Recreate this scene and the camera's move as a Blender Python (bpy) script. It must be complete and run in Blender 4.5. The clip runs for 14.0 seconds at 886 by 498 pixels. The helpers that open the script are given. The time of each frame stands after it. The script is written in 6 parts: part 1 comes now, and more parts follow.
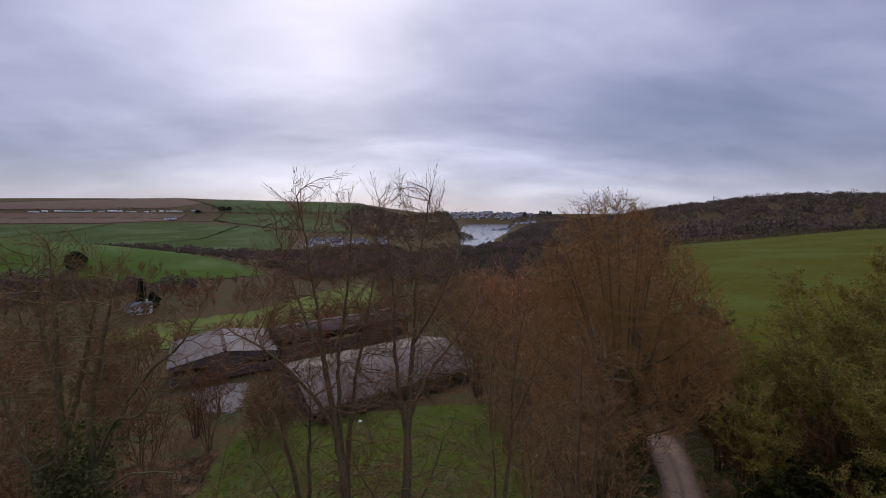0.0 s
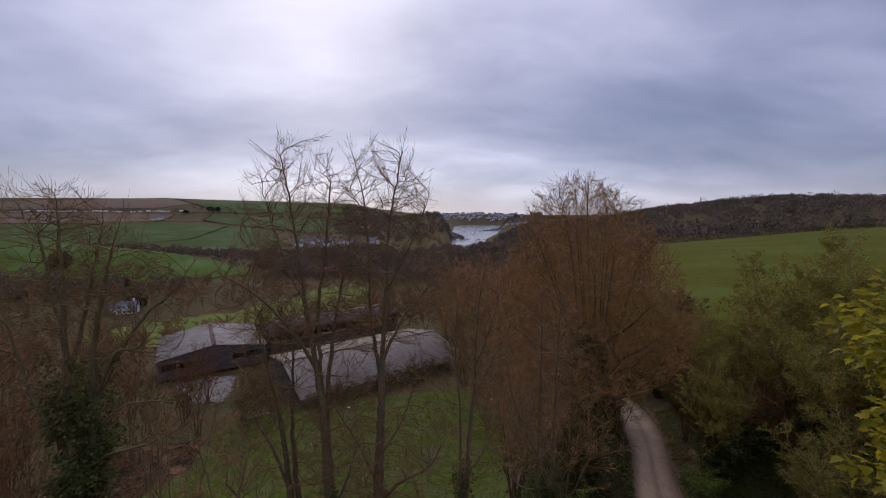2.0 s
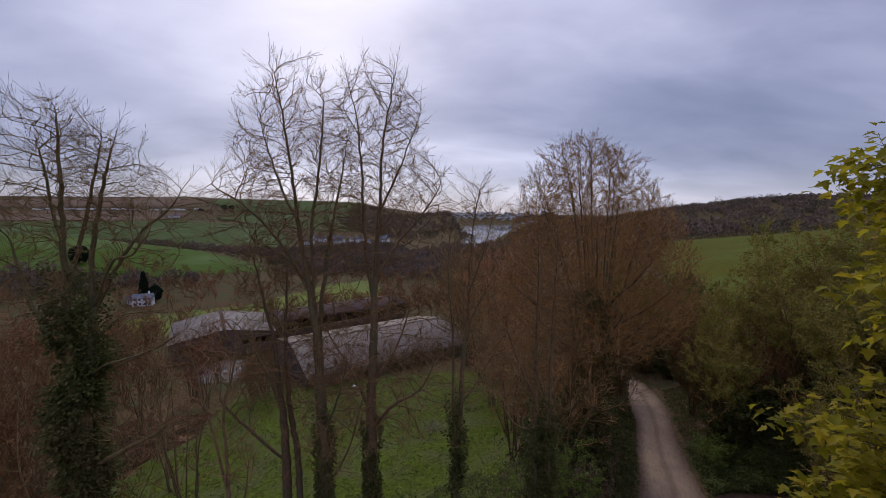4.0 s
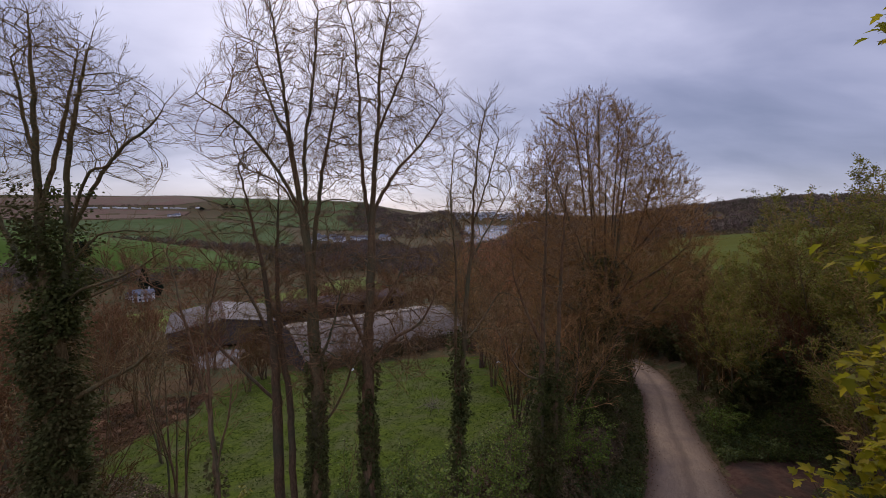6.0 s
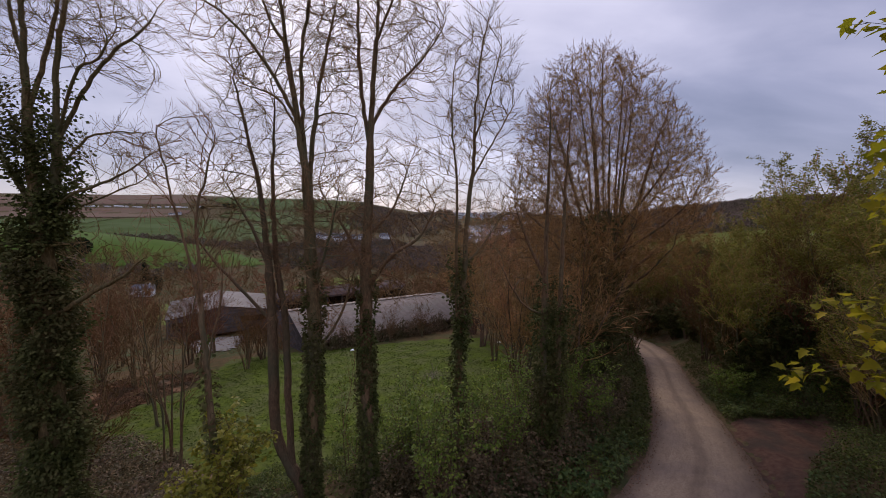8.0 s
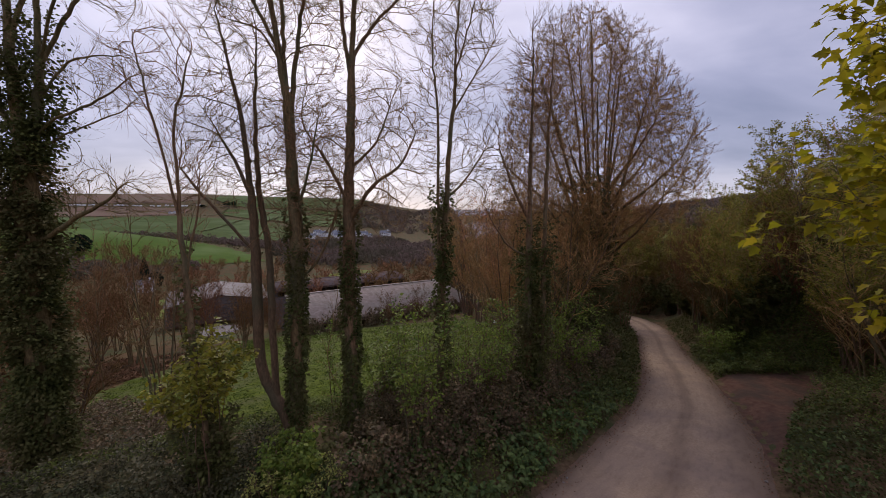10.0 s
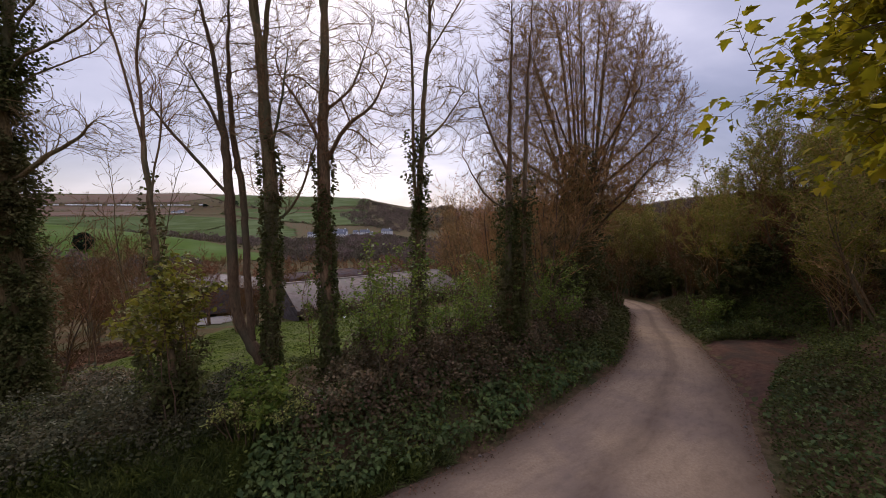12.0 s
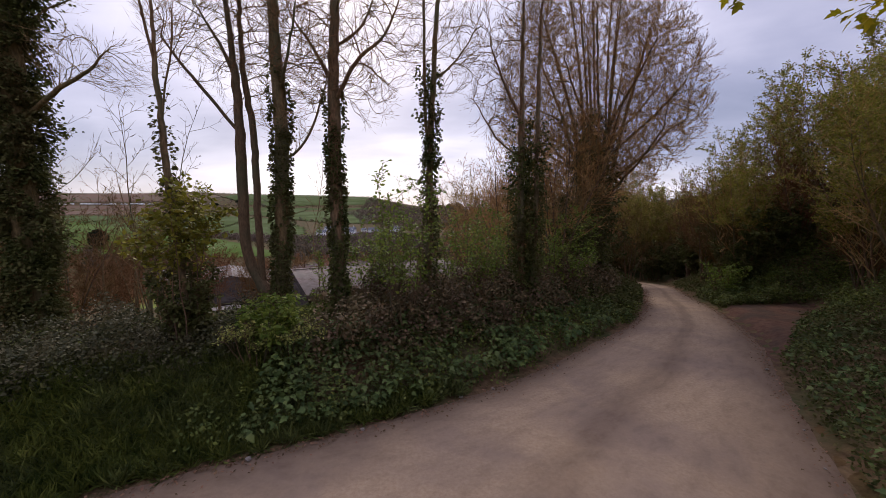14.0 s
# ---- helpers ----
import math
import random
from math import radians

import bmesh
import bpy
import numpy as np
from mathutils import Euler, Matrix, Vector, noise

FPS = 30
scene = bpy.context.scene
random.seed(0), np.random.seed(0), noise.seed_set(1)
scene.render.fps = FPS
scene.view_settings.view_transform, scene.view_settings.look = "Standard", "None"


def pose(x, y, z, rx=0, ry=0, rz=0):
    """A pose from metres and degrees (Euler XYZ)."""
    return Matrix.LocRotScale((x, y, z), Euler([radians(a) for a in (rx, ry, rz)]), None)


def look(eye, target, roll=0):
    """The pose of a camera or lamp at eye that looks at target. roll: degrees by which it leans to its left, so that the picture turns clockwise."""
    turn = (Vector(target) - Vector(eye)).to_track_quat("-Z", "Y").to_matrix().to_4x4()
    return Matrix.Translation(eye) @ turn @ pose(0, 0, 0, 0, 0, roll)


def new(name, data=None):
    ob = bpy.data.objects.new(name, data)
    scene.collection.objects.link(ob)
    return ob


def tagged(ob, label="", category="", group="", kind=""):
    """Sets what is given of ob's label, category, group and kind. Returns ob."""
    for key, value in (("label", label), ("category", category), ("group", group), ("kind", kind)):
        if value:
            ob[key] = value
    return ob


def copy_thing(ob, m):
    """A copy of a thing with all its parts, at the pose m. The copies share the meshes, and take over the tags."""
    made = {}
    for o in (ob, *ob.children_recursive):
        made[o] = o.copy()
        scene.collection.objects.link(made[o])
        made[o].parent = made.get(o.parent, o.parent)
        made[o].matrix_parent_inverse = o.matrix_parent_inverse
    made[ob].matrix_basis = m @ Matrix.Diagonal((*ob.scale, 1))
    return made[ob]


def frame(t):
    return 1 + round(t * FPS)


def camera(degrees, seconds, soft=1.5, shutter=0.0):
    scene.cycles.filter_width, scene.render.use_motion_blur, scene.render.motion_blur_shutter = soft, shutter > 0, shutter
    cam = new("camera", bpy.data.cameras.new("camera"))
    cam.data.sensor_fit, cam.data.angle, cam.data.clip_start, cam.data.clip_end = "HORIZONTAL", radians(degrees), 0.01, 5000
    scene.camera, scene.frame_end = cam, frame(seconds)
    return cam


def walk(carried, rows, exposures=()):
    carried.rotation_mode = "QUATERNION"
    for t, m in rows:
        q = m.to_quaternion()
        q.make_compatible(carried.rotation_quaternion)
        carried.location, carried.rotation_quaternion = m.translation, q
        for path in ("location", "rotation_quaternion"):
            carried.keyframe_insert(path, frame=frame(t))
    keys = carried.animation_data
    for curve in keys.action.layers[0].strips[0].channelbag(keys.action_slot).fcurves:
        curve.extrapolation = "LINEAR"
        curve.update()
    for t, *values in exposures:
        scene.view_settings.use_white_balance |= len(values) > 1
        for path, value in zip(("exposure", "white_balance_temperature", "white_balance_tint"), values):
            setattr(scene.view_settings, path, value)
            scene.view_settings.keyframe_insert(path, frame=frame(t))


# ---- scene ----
cam = camera(98.1, 14.0, soft=0.6)

PATH = [
    (0, (-2.163, 1.112, 17.839), (-2.16, 3.104, 17.659), 0.0),
    (0.5, (-2.071, 0.831, 17.803), (-2.045, 2.823, 17.62), 0.2),
    (1, (-1.974, 0.405, 17.554), (-1.923, 2.396, 17.373), 0.2),
    (1.5, (-1.805, 0.078, 17.143), (-1.744, 2.07, 16.967), 0.2),
    (2, (-1.504, -0.263, 16.63), (-1.457, 1.729, 16.455), 0.1),
    (2.5, (-1.243, -0.478, 16.048), (-1.218, 1.514, 15.873), 0.0),
    (3, (-1.09, -0.488, 15.463), (-1.083, 1.504, 15.289), 0.1),
    (5.5, (-0.94, -0.005, 12.596), (-0.951, 1.987, 12.416), 0.4),
    (6, (-1.004, 0.198, 12.061), (-1.015, 2.19, 11.886), 0.5),
    (6.5, (-1.058, 0.372, 11.516), (-1.074, 2.364, 11.344), 0.6),
    (7, (-1.054, 0.457, 10.902), (-1.073, 2.451, 10.736), 0.7),
    (7.5, (-1.024, 0.441, 10.248), (-1.046, 2.434, 10.087), 0.9),
    (8, (-0.971, 0.319, 9.646), (-0.986, 2.311, 9.473), 0.7),
    (10.5, (-0.228, 0.045, 7.366), (-0.246, 2.036, 7.181), 0.3),
    (11, (-0.028, 0.033, 6.972), (-0.048, 2.024, 6.788), 0.2),
    (11.5, (0.184, 0.027, 6.55), (0.161, 2.018, 6.365), 0.2),
    (12, (0.372, -0.002, 6.167), (0.345, 1.988, 5.977), 0.2),
    (12.5, (0.433, -0.027, 5.749), (0.4, 1.964, 5.561), 0.1),
    (13, (0.443, -0.068, 5.307), (0.41, 1.922, 5.119), 0.1),
    (13.5, (0.432, -0.074, 4.862), (0.397, 1.916, 4.67), 0.1),
    (14, (0.268, 0.004, 4.418), (0.2, 1.993, 4.222), 0.1),
]
walk(cam, [(t, look(e, g, r)) for t, e, g, r in PATH],
     exposures=[(0, 0.11, 6250, 11), (3, 0.14, 6250, 11), (6.5, 0.30, 6400, 12), (8, 0.40, 6600, 12), (11, 0.54, 6760, 12), (14, 0.66, 6850, 12)])


# ---------------------------------------------------------------- sky and light
SUN_AZIMUTH, SUN_ELEVATION = radians(-16), radians(30)      # from the y axis, positive to the right
world = bpy.data.worlds.new("overcast_sky")
scene.world = world
world.use_nodes = True


def node(tree, kind, **values):
    n = tree.nodes.new(kind)
    for key, value in values.items():
        if key == "operation":
            n.operation = value
        elif key == "data_type":
            n.data_type = value
        elif key == "blend_type":
            n.blend_type = value
        else:
            n.inputs[key.replace("_", " ")].default_value = value
    return n


def math_node(tree, op, a, b=None):
    n = tree.nodes.new("ShaderNodeMath")
    n.operation = op
    for i, v in enumerate((a, b)):
        if v is None:
            continue
        if isinstance(v, (int, float)):
            n.inputs[i].default_value = v
        else:
            tree.links.new(v, n.inputs[i])
    return n.outputs[0]


def ramp(tree, fac, stops):
    n = tree.nodes.new("ShaderNodeValToRGB")
    while len(n.color_ramp.elements) < len(stops):
        n.color_ramp.elements.new(0.5)
    for e, (at, c) in zip(n.color_ramp.elements, stops):
        e.position, e.color = at, (*c, 1) if len(c) == 3 else c
    tree.links.new(fac, n.inputs[0])
    return n.outputs[0]


def mix_rgb(tree, fac, a, b, blend="MIX"):
    n = tree.nodes.new("ShaderNodeMix")
    n.data_type, n.blend_type = "RGBA", blend
    for i, v in ((0, fac), (6, a), (7, b)):
        if isinstance(v, (int, float)):
            n.inputs[i].default_value = v
        elif isinstance(v, tuple):
            n.inputs[i].default_value = (*v, 1)
        else:
            tree.links.new(v, n.inputs[i])
    return n.outputs[2]


def build_sky(tree):
    """Nishita sky seen through a ragged layer of stratocumulus, thinnest towards the hidden sun."""
    link = tree.links.new
    tree.nodes.clear()
    out, bg = tree.nodes.new("ShaderNodeOutputWorld"), tree.nodes.new("ShaderNodeBackground")
    sky = tree.nodes.new("ShaderNodeTexSky")
    sky.sky_type, sky.sun_disc = "NISHITA", False
    sky.sun_elevation, sky.sun_rotation = SUN_ELEVATION, SUN_AZIMUTH
    coord = tree.nodes.new("ShaderNodeTexCoord")
    xyz = tree.nodes.new("ShaderNodeSeparateXYZ")
    link(coord.outputs["Generated"], xyz.inputs[0])
    up = math_node(tree, "MAXIMUM", xyz.outputs[2], 0.0)
    lift = math_node(tree, "ADD", up, 0.24)
    flat = tree.nodes.new("ShaderNodeCombineXYZ")
    link(math_node(tree, "DIVIDE", xyz.outputs[0], lift), flat.inputs[0])
    link(math_node(tree, "DIVIDE", xyz.outputs[1], lift), flat.inputs[1])
    turn = tree.nodes.new("ShaderNodeMapping")
    turn.inputs["Rotation"].default_value = (0, 0, radians(-38))
    turn.inputs["Scale"].default_value = (0.6, 1.0, 1.0)
    turn.inputs["Location"].default_value = CLOUD_SHIFT
    link(flat.outputs[0], turn.inputs[0])
    big = node(tree, "ShaderNodeTexNoise", Scale=0.75, Detail=4.0, Roughness=0.45, Distortion=0.5)
    fine = node(tree, "ShaderNodeTexNoise", Scale=2.6, Detail=6.0, Roughness=0.55, Distortion=0.25)
    link(turn.outputs[0], big.inputs["Vector"])
    link(turn.outputs[0], fine.inputs["Vector"])
    both = math_node(tree, "ADD", math_node(tree, "MULTIPLY", big.outputs[0], 0.8), math_node(tree, "MULTIPLY", fine.outputs[0], 0.2))
    sun = tree.nodes.new("ShaderNodeVectorMath")
    sun.operation = "DOT_PRODUCT"
    link(coord.outputs["Generated"], sun.inputs[0])
    sun.inputs[1].default_value = (math.sin(SUN_AZIMUTH) * math.cos(SUN_ELEVATION), math.cos(SUN_AZIMUTH) * math.cos(SUN_ELEVATION), math.sin(SUN_ELEVATION))
    glow = math_node(tree, "POWER", math_node(tree, "MAXIMUM", sun.outputs["Value"], 0.0), 7.5)
    tone = math_node(tree, "ADD", both, math_node(tree, "SUBTRACT", math_node(tree, "MULTIPLY", glow, 0.27), 0.022))
    cloud = ramp(tree, tone, [(0.36, (0.165, 0.18, 0.29)), (0.47, (0.265, 0.275, 0.41)), (0.57, (0.42, 0.42, 0.57)), (0.72, (0.76, 0.74, 0.90))])
    gap = math_node(tree, "MULTIPLY", ramp(tree, up, [(0.0, (1, 1, 1)), (0.035, (0.55, 0.55, 0.55)), (0.11, (0, 0, 0))]), 0.75)
    cloud = mix_rgb(tree, gap, cloud, (0.54, 0.525, 0.60))
    cloud = mix_rgb(tree, 1.0, cloud, ramp(tree, up, [(0.0, (0.51, 0.51, 0.51)), (0.46, (0.51, 0.51, 0.51)), (0.88, (1.45, 1.45, 1.45))]), "MULTIPLY")      # an overcast sky is brightest overhead
    thin = mix_rgb(tree, 0.008, cloud, sky.outputs[0])
    link(thin, bg.inputs[0])
    bg.inputs[1].default_value = SKY_STRENGTH
    link(bg.outputs[0], out.inputs[0])


CLOUD_SHIFT, SKY_STRENGTH = (0.4, 0.2, 0.0), 1.75
build_sky(world.node_tree)
sun_lamp = new("sun", bpy.data.lights.new("sun", "SUN"))
sun_lamp.data.energy, sun_lamp.data.angle, sun_lamp.data.color = 1.0, radians(25), (1.0, 0.95, 0.88)
sun_lamp.matrix_world = look((0, 0, 60), (-30 * math.sin(SUN_AZIMUTH) * math.cos(SUN_ELEVATION), -30 * math.cos(SUN_AZIMUTH) * math.cos(SUN_ELEVATION), 60 - 30 * math.sin(SUN_ELEVATION)))


# ---------------------------------------------------------------- materials
def surface(name, low, high, size, rough=0.85, bump=0.3, stain=None, stain_size=None, stretch=(1, 1, 1), metal=0.0, vary=0.0, island=0.0, see_through=0.0, fine=6.0):
    """A rough surface of two colours in a fine grain, with larger stains of a third; size in metres. vary: change of value from thing to thing;
    island: from leaf to leaf; see_through: light let through a leaf."""
    m = bpy.data.materials.new(name)
    m.use_nodes = True
    t = m.node_tree
    link = t.links.new
    b = t.nodes["Principled BSDF"]
    b.inputs["Roughness"].default_value, b.inputs["Metallic"].default_value = rough, metal
    b.inputs["Specular IOR Level"].default_value = 0.35 if rough < 0.3 else 0.12 if rough < 0.75 else 0.05
    place = t.nodes.new("ShaderNodeNewGeometry")
    scale = t.nodes.new("ShaderNodeMapping")
    scale.inputs["Scale"].default_value = stretch
    link(place.outputs["Position"], scale.inputs[0])
    grain = node(t, "ShaderNodeTexNoise", Scale=1.0 / size, Detail=fine, Roughness=0.62)
    link(scale.outputs[0], grain.inputs["Vector"])
    colour = ramp(t, grain.outputs[0], [(0.33, low), (0.67, high)])
    if stain:
        patch = node(t, "ShaderNodeTexNoise", Scale=1.0 / stain_size, Detail=4.0, Roughness=0.55, Distortion=0.4)
        link(scale.outputs[0], patch.inputs["Vector"])
        colour = mix_rgb(t, ramp(t, patch.outputs[0], [(0.44, (0, 0, 0)), (0.64, (0.85, 0.85, 0.85))]), colour, stain)
    if vary or island:
        source = place.outputs["Random Per Island"] if island else t.nodes.new("ShaderNodeObjectInfo").outputs["Random"]
        hsv = t.nodes.new("ShaderNodeHueSaturation")
        amount = island or vary
        link(math_node(t, "ADD", math_node(t, "MULTIPLY", source, amount), 1 - amount / 2), hsv.inputs["Value"])
        link(math_node(t, "ADD", math_node(t, "MULTIPLY", source, -0.035), 0.517), hsv.inputs["Hue"])
        link(colour, hsv.inputs["Color"])
        colour = hsv.outputs[0]
    link(colour, b.inputs["Base Color"])
    if bump:
        bn = node(t, "ShaderNodeBump", Strength=bump, Distance=size * 0.5)
        link(grain.outputs[0], bn.inputs["Height"])
        link(bn.outputs[0], b.inputs["Normal"])
    if see_through:
        thin = t.nodes.new("ShaderNodeBsdfTranslucent")
        link(colour, thin.inputs[0])
        mixed = t.nodes.new("ShaderNodeMixShader")
        mixed.inputs[0].default_value = see_through
        link(b.outputs[0], mixed.inputs[1])
        link(thin.outputs[0], mixed.inputs[2])
        link(mixed.outputs[0], t.nodes["Material Output"].inputs[0])
    return m


M = {}
M["litter"] = surface("leaf_litter", (0.078, 0.048, 0.025), (0.18, 0.116, 0.061), 0.25, 0.95, 0.7, (0.055, 0.065, 0.024), 2.2)
M["scrub"] = surface("rough_scrub_ground", (0.061, 0.035, 0.015), (0.122, 0.073, 0.031), 0.5, 0.95, 0.7, (0.045, 0.06, 0.02), 6.0)
M["grass"] = surface("paddock_grass", (0.039, 0.057, 0.005), (0.094, 0.116, 0.011), 0.35, 0.9, 0.8, (0.085, 0.088, 0.028), 2.2)
M["pasture"] = surface("pasture_grass", (0.06, 0.06, 0.003), (0.091, 0.084, 0.004), 1.6, 0.9, 0.5, (0.085, 0.10, 0.015), 22)
M["far_green"] = surface("far_pasture", (0.030, 0.052, 0.006), (0.047, 0.070, 0.008), 12, 0.95, 0.0, (0.075, 0.105, 0.035), 90)
M["far_bright"] = surface("far_spring_grass", (0.040, 0.076, 0.006), (0.060, 0.098, 0.008), 10, 0.95, 0.0, (0.09, 0.13, 0.035), 70)
M["meadow"] = surface("valley_meadow", (0.105, 0.13, 0.022), (0.15, 0.17, 0.032), 3.0, 0.95, 0.2, (0.10, 0.11, 0.03), 20)
M["plough"] = surface("red_ploughed_earth", (0.115, 0.066, 0.045), (0.165, 0.098, 0.066), 6, 0.95, 0.0, (0.13, 0.10, 0.06), 80)
M["bracken"] = surface("dead_bracken", (0.112, 0.057, 0.028), (0.24, 0.131, 0.065), 0.3, 0.95, 0.8, (0.06, 0.05, 0.028), 2.0)
M["earth"] = surface("bare_red_earth", (0.083, 0.043, 0.028), (0.141, 0.077, 0.051), 0.22, 0.95, 0.6, (0.07, 0.05, 0.035), 1.4)
M["water"] = surface("estuary_water", (0.07, 0.085, 0.11), (0.09, 0.105, 0.13), 30, 0.16, 0.03)
M["water"].node_tree.nodes["Principled BSDF"].inputs["Specular IOR Level"].default_value = 0.5
M["bark"] = surface("grey_brown_bark", (0.103, 0.063, 0.032), (0.248, 0.162, 0.084), 0.05, 0.9, 0.8, (0.11, 0.11, 0.06), 0.6, (1, 1, 0.3), vary=0.2)
M["bark_red"] = surface("red_brown_bark", (0.085, 0.05, 0.03), (0.19, 0.118, 0.07), 0.05, 0.9, 0.7, (0.09, 0.085, 0.05), 0.7, (1, 1, 0.3), vary=0.25)
M["twig"] = surface("bare_twigs", (0.13, 0.078, 0.036), (0.27, 0.165, 0.075), 0.3, 0.85, 0.0, vary=0.2)
M["twig_russet"] = surface("russet_twigs", (0.21, 0.108, 0.036), (0.40, 0.218, 0.076), 0.4, 0.85, 0.0)
M["twig_rust"] = surface("rust_brown_twigs", (0.275, 0.131, 0.048), (0.497, 0.267, 0.108), 0.5, 0.85, 0.0, (0.14, 0.11, 0.05), 2.0, vary=0.35)
M["twig_tan"] = surface("tan_twigs", (0.272, 0.143, 0.054), (0.491, 0.279, 0.113), 0.5, 0.85, 0.0, (0.20, 0.17, 0.09), 1.6, vary=0.1)
M["twig_dark"] = surface("dark_brown_twigs", (0.095, 0.045, 0.017), (0.19, 0.098, 0.039), 0.5, 0.85, 0.0, vary=0.3)
M["twig_wood"] = surface("woodland_twigs", (0.14, 0.073, 0.032), (0.28, 0.155, 0.069), 0.8, 0.9, 0.0, vary=0.5)
M["twig_pale"] = surface("pale_lichened_twigs", (0.15, 0.125, 0.085), (0.26, 0.22, 0.15), 0.3, 0.85, 0.0, vary=0.2)
M["bud"] = surface("rust_brown_buds", (0.16, 0.085, 0.04), (0.32, 0.18, 0.08), 0.4, 0.8, 0.0, island=0.7)
M["ivy"] = surface("ivy_leaves", (0.048, 0.056, 0.017), (0.112, 0.118, 0.034), 0.4, 0.75, 0.0, (0.095, 0.080, 0.030), 1.3, island=0.6, see_through=0.2)
M["ivy_yellow"] = surface("sunlit_ivy_leaves", (0.14, 0.135, 0.018), (0.26, 0.235, 0.03), 0.5, 0.5, 0.0, island=0.8, see_through=0.3)
M["sycamore"] = surface("young_sycamore_leaves", (0.22, 0.20, 0.012), (0.40, 0.33, 0.022), 0.6, 0.5, 0.0, island=0.6, see_through=0.58)
M["hazel"] = surface("opening_hazel_leaves", (0.135, 0.132, 0.02), (0.25, 0.23, 0.036), 0.8, 0.6, 0.0, island=0.8, see_through=0.5)
M["elder"] = surface("young_elder_leaves", (0.10, 0.15, 0.022), (0.19, 0.23, 0.04), 0.5, 0.55, 0.0, island=0.7, see_through=0.4)
M["nettle"] = surface("nettle_leaves", (0.06, 0.083, 0.016), (0.15, 0.168, 0.034), 0.5, 0.6, 0.0, (0.105, 0.12, 0.04), 1.1, island=0.9, see_through=0.25)
M["hogweed"] = surface("broad_dark_leaves", (0.048, 0.079, 0.023), (0.128, 0.170, 0.046), 0.3, 0.55, 0.0, (0.10, 0.12, 0.04), 1.4, island=0.8, see_through=0.2)
M["umbel"] = surface("yellow_green_umbels", (0.20, 0.22, 0.05), (0.36, 0.36, 0.10), 0.2, 0.6, 0.0, island=0.6, see_through=0.4)
M["tuft"] = surface("grass_tufts", (0.036, 0.060, 0.008), (0.085, 0.104, 0.016), 0.6, 0.8, 0.0, island=0.6, see_through=0.25)
M["bramble"] = surface("bramble_leaves", (0.084, 0.067, 0.03), (0.204, 0.146, 0.067), 0.4, 0.55, 0.0, (0.13, 0.085, 0.05), 0.9, island=1.0, see_through=0.2)
# bramble again, with the shade under the trees put into its leaf colour
M["bramble_shaded"] = surface("shaded_bramble_leaves", (0.048, 0.045, 0.021), (0.125, 0.106, 0.05), 0.4, 0.6, 0.0, (0.05, 0.06, 0.022), 0.9, island=1.0, see_through=0.2)
M["conifer"] = surface("dark_conifer", (0.008, 0.014, 0.009), (0.022, 0.034, 0.018), 0.6, 0.8, 0.0, island=0.6)
M["far_wood"] = surface("far_bare_woodland", (0.128, 0.092, 0.070), (0.225, 0.165, 0.125), 9.0, 0.95, 0.0, (0.095, 0.088, 0.050), 45, island=0.3)
M["shed_brush"] = surface("dry_brown_scrub", (0.11, 0.078, 0.045), (0.24, 0.17, 0.10), 0.8, 0.95, 0.0, (0.09, 0.085, 0.035), 2.5, island=0.7)
M["hedge"] = surface("far_hedgerow", (0.08, 0.066, 0.027), (0.168, 0.13, 0.057), 4.0, 0.95, 0.0, (0.04, 0.055, 0.02), 30, island=0.7)
M["roof_sheet"] = surface("weathered_fibre_cement", (0.185, 0.143, 0.108), (0.305, 0.243, 0.19), 0.6, 0.85, 0.2, (0.23, 0.20, 0.15), 3.0)
M["roof_far"] = surface("pale_corrugated_roof", (0.172, 0.140, 0.113), (0.265, 0.222, 0.182), 0.8, 0.8, 0.2, (0.275, 0.24, 0.205), 4.0)
M["rust"] = surface("rusty_sheet", (0.08, 0.048, 0.036), (0.15, 0.095, 0.07), 0.5, 0.85, 0.3, (0.12, 0.10, 0.09), 2.0)
M["boards"] = surface("dark_weatherboard", (0.05, 0.04, 0.036), (0.10, 0.082, 0.074), 0.3, 0.9, 0.3, (0.13, 0.11, 0.10), 2.0, (1, 1, 4))
# dark brown for the barn's rear wall and floor and the sheds' back walls
M["dark_inside"] = surface("dark_brown_inner_face", (0.035, 0.026, 0.02), (0.08, 0.056, 0.04), 0.6, 0.95, 0.2)
M["straw"] = surface("old_straw", (0.20, 0.12, 0.05), (0.34, 0.22, 0.10), 0.2, 0.95, 0.4)
M["concrete"] = surface("stained_concrete", (0.124, 0.104, 0.094), (0.186, 0.162, 0.143), 0.5, 0.9, 0.2, (0.17, 0.15, 0.12), 2.5)
M["white_wall"] = surface("white_render", (0.66, 0.66, 0.64), (0.80, 0.80, 0.78), 1.0, 0.8, 0.0, (0.58, 0.57, 0.54), 6, vary=0.3)
M["slate"] = surface("slate_roof", (0.10, 0.105, 0.12), (0.18, 0.185, 0.20), 1.0, 0.7, 0.0, vary=0.3)
M["pane"] = surface("dark_window_glass", (0.03, 0.035, 0.04), (0.06, 0.065, 0.075), 1.0, 0.15, 0.0)
M["boat"] = surface("white_hull", (0.72, 0.72, 0.72), (0.82, 0.82, 0.82), 1.0, 0.4, 0.0)
M["plastic_white"] = surface("white_plastic", (0.78, 0.78, 0.74), (0.86, 0.86, 0.82), 0.3, 0.5, 0.0)
M["stone"] = surface("pale_stone", (0.158, 0.132, 0.108), (0.274, 0.231, 0.192), 0.05, 0.9, 0.4, vary=0.4)
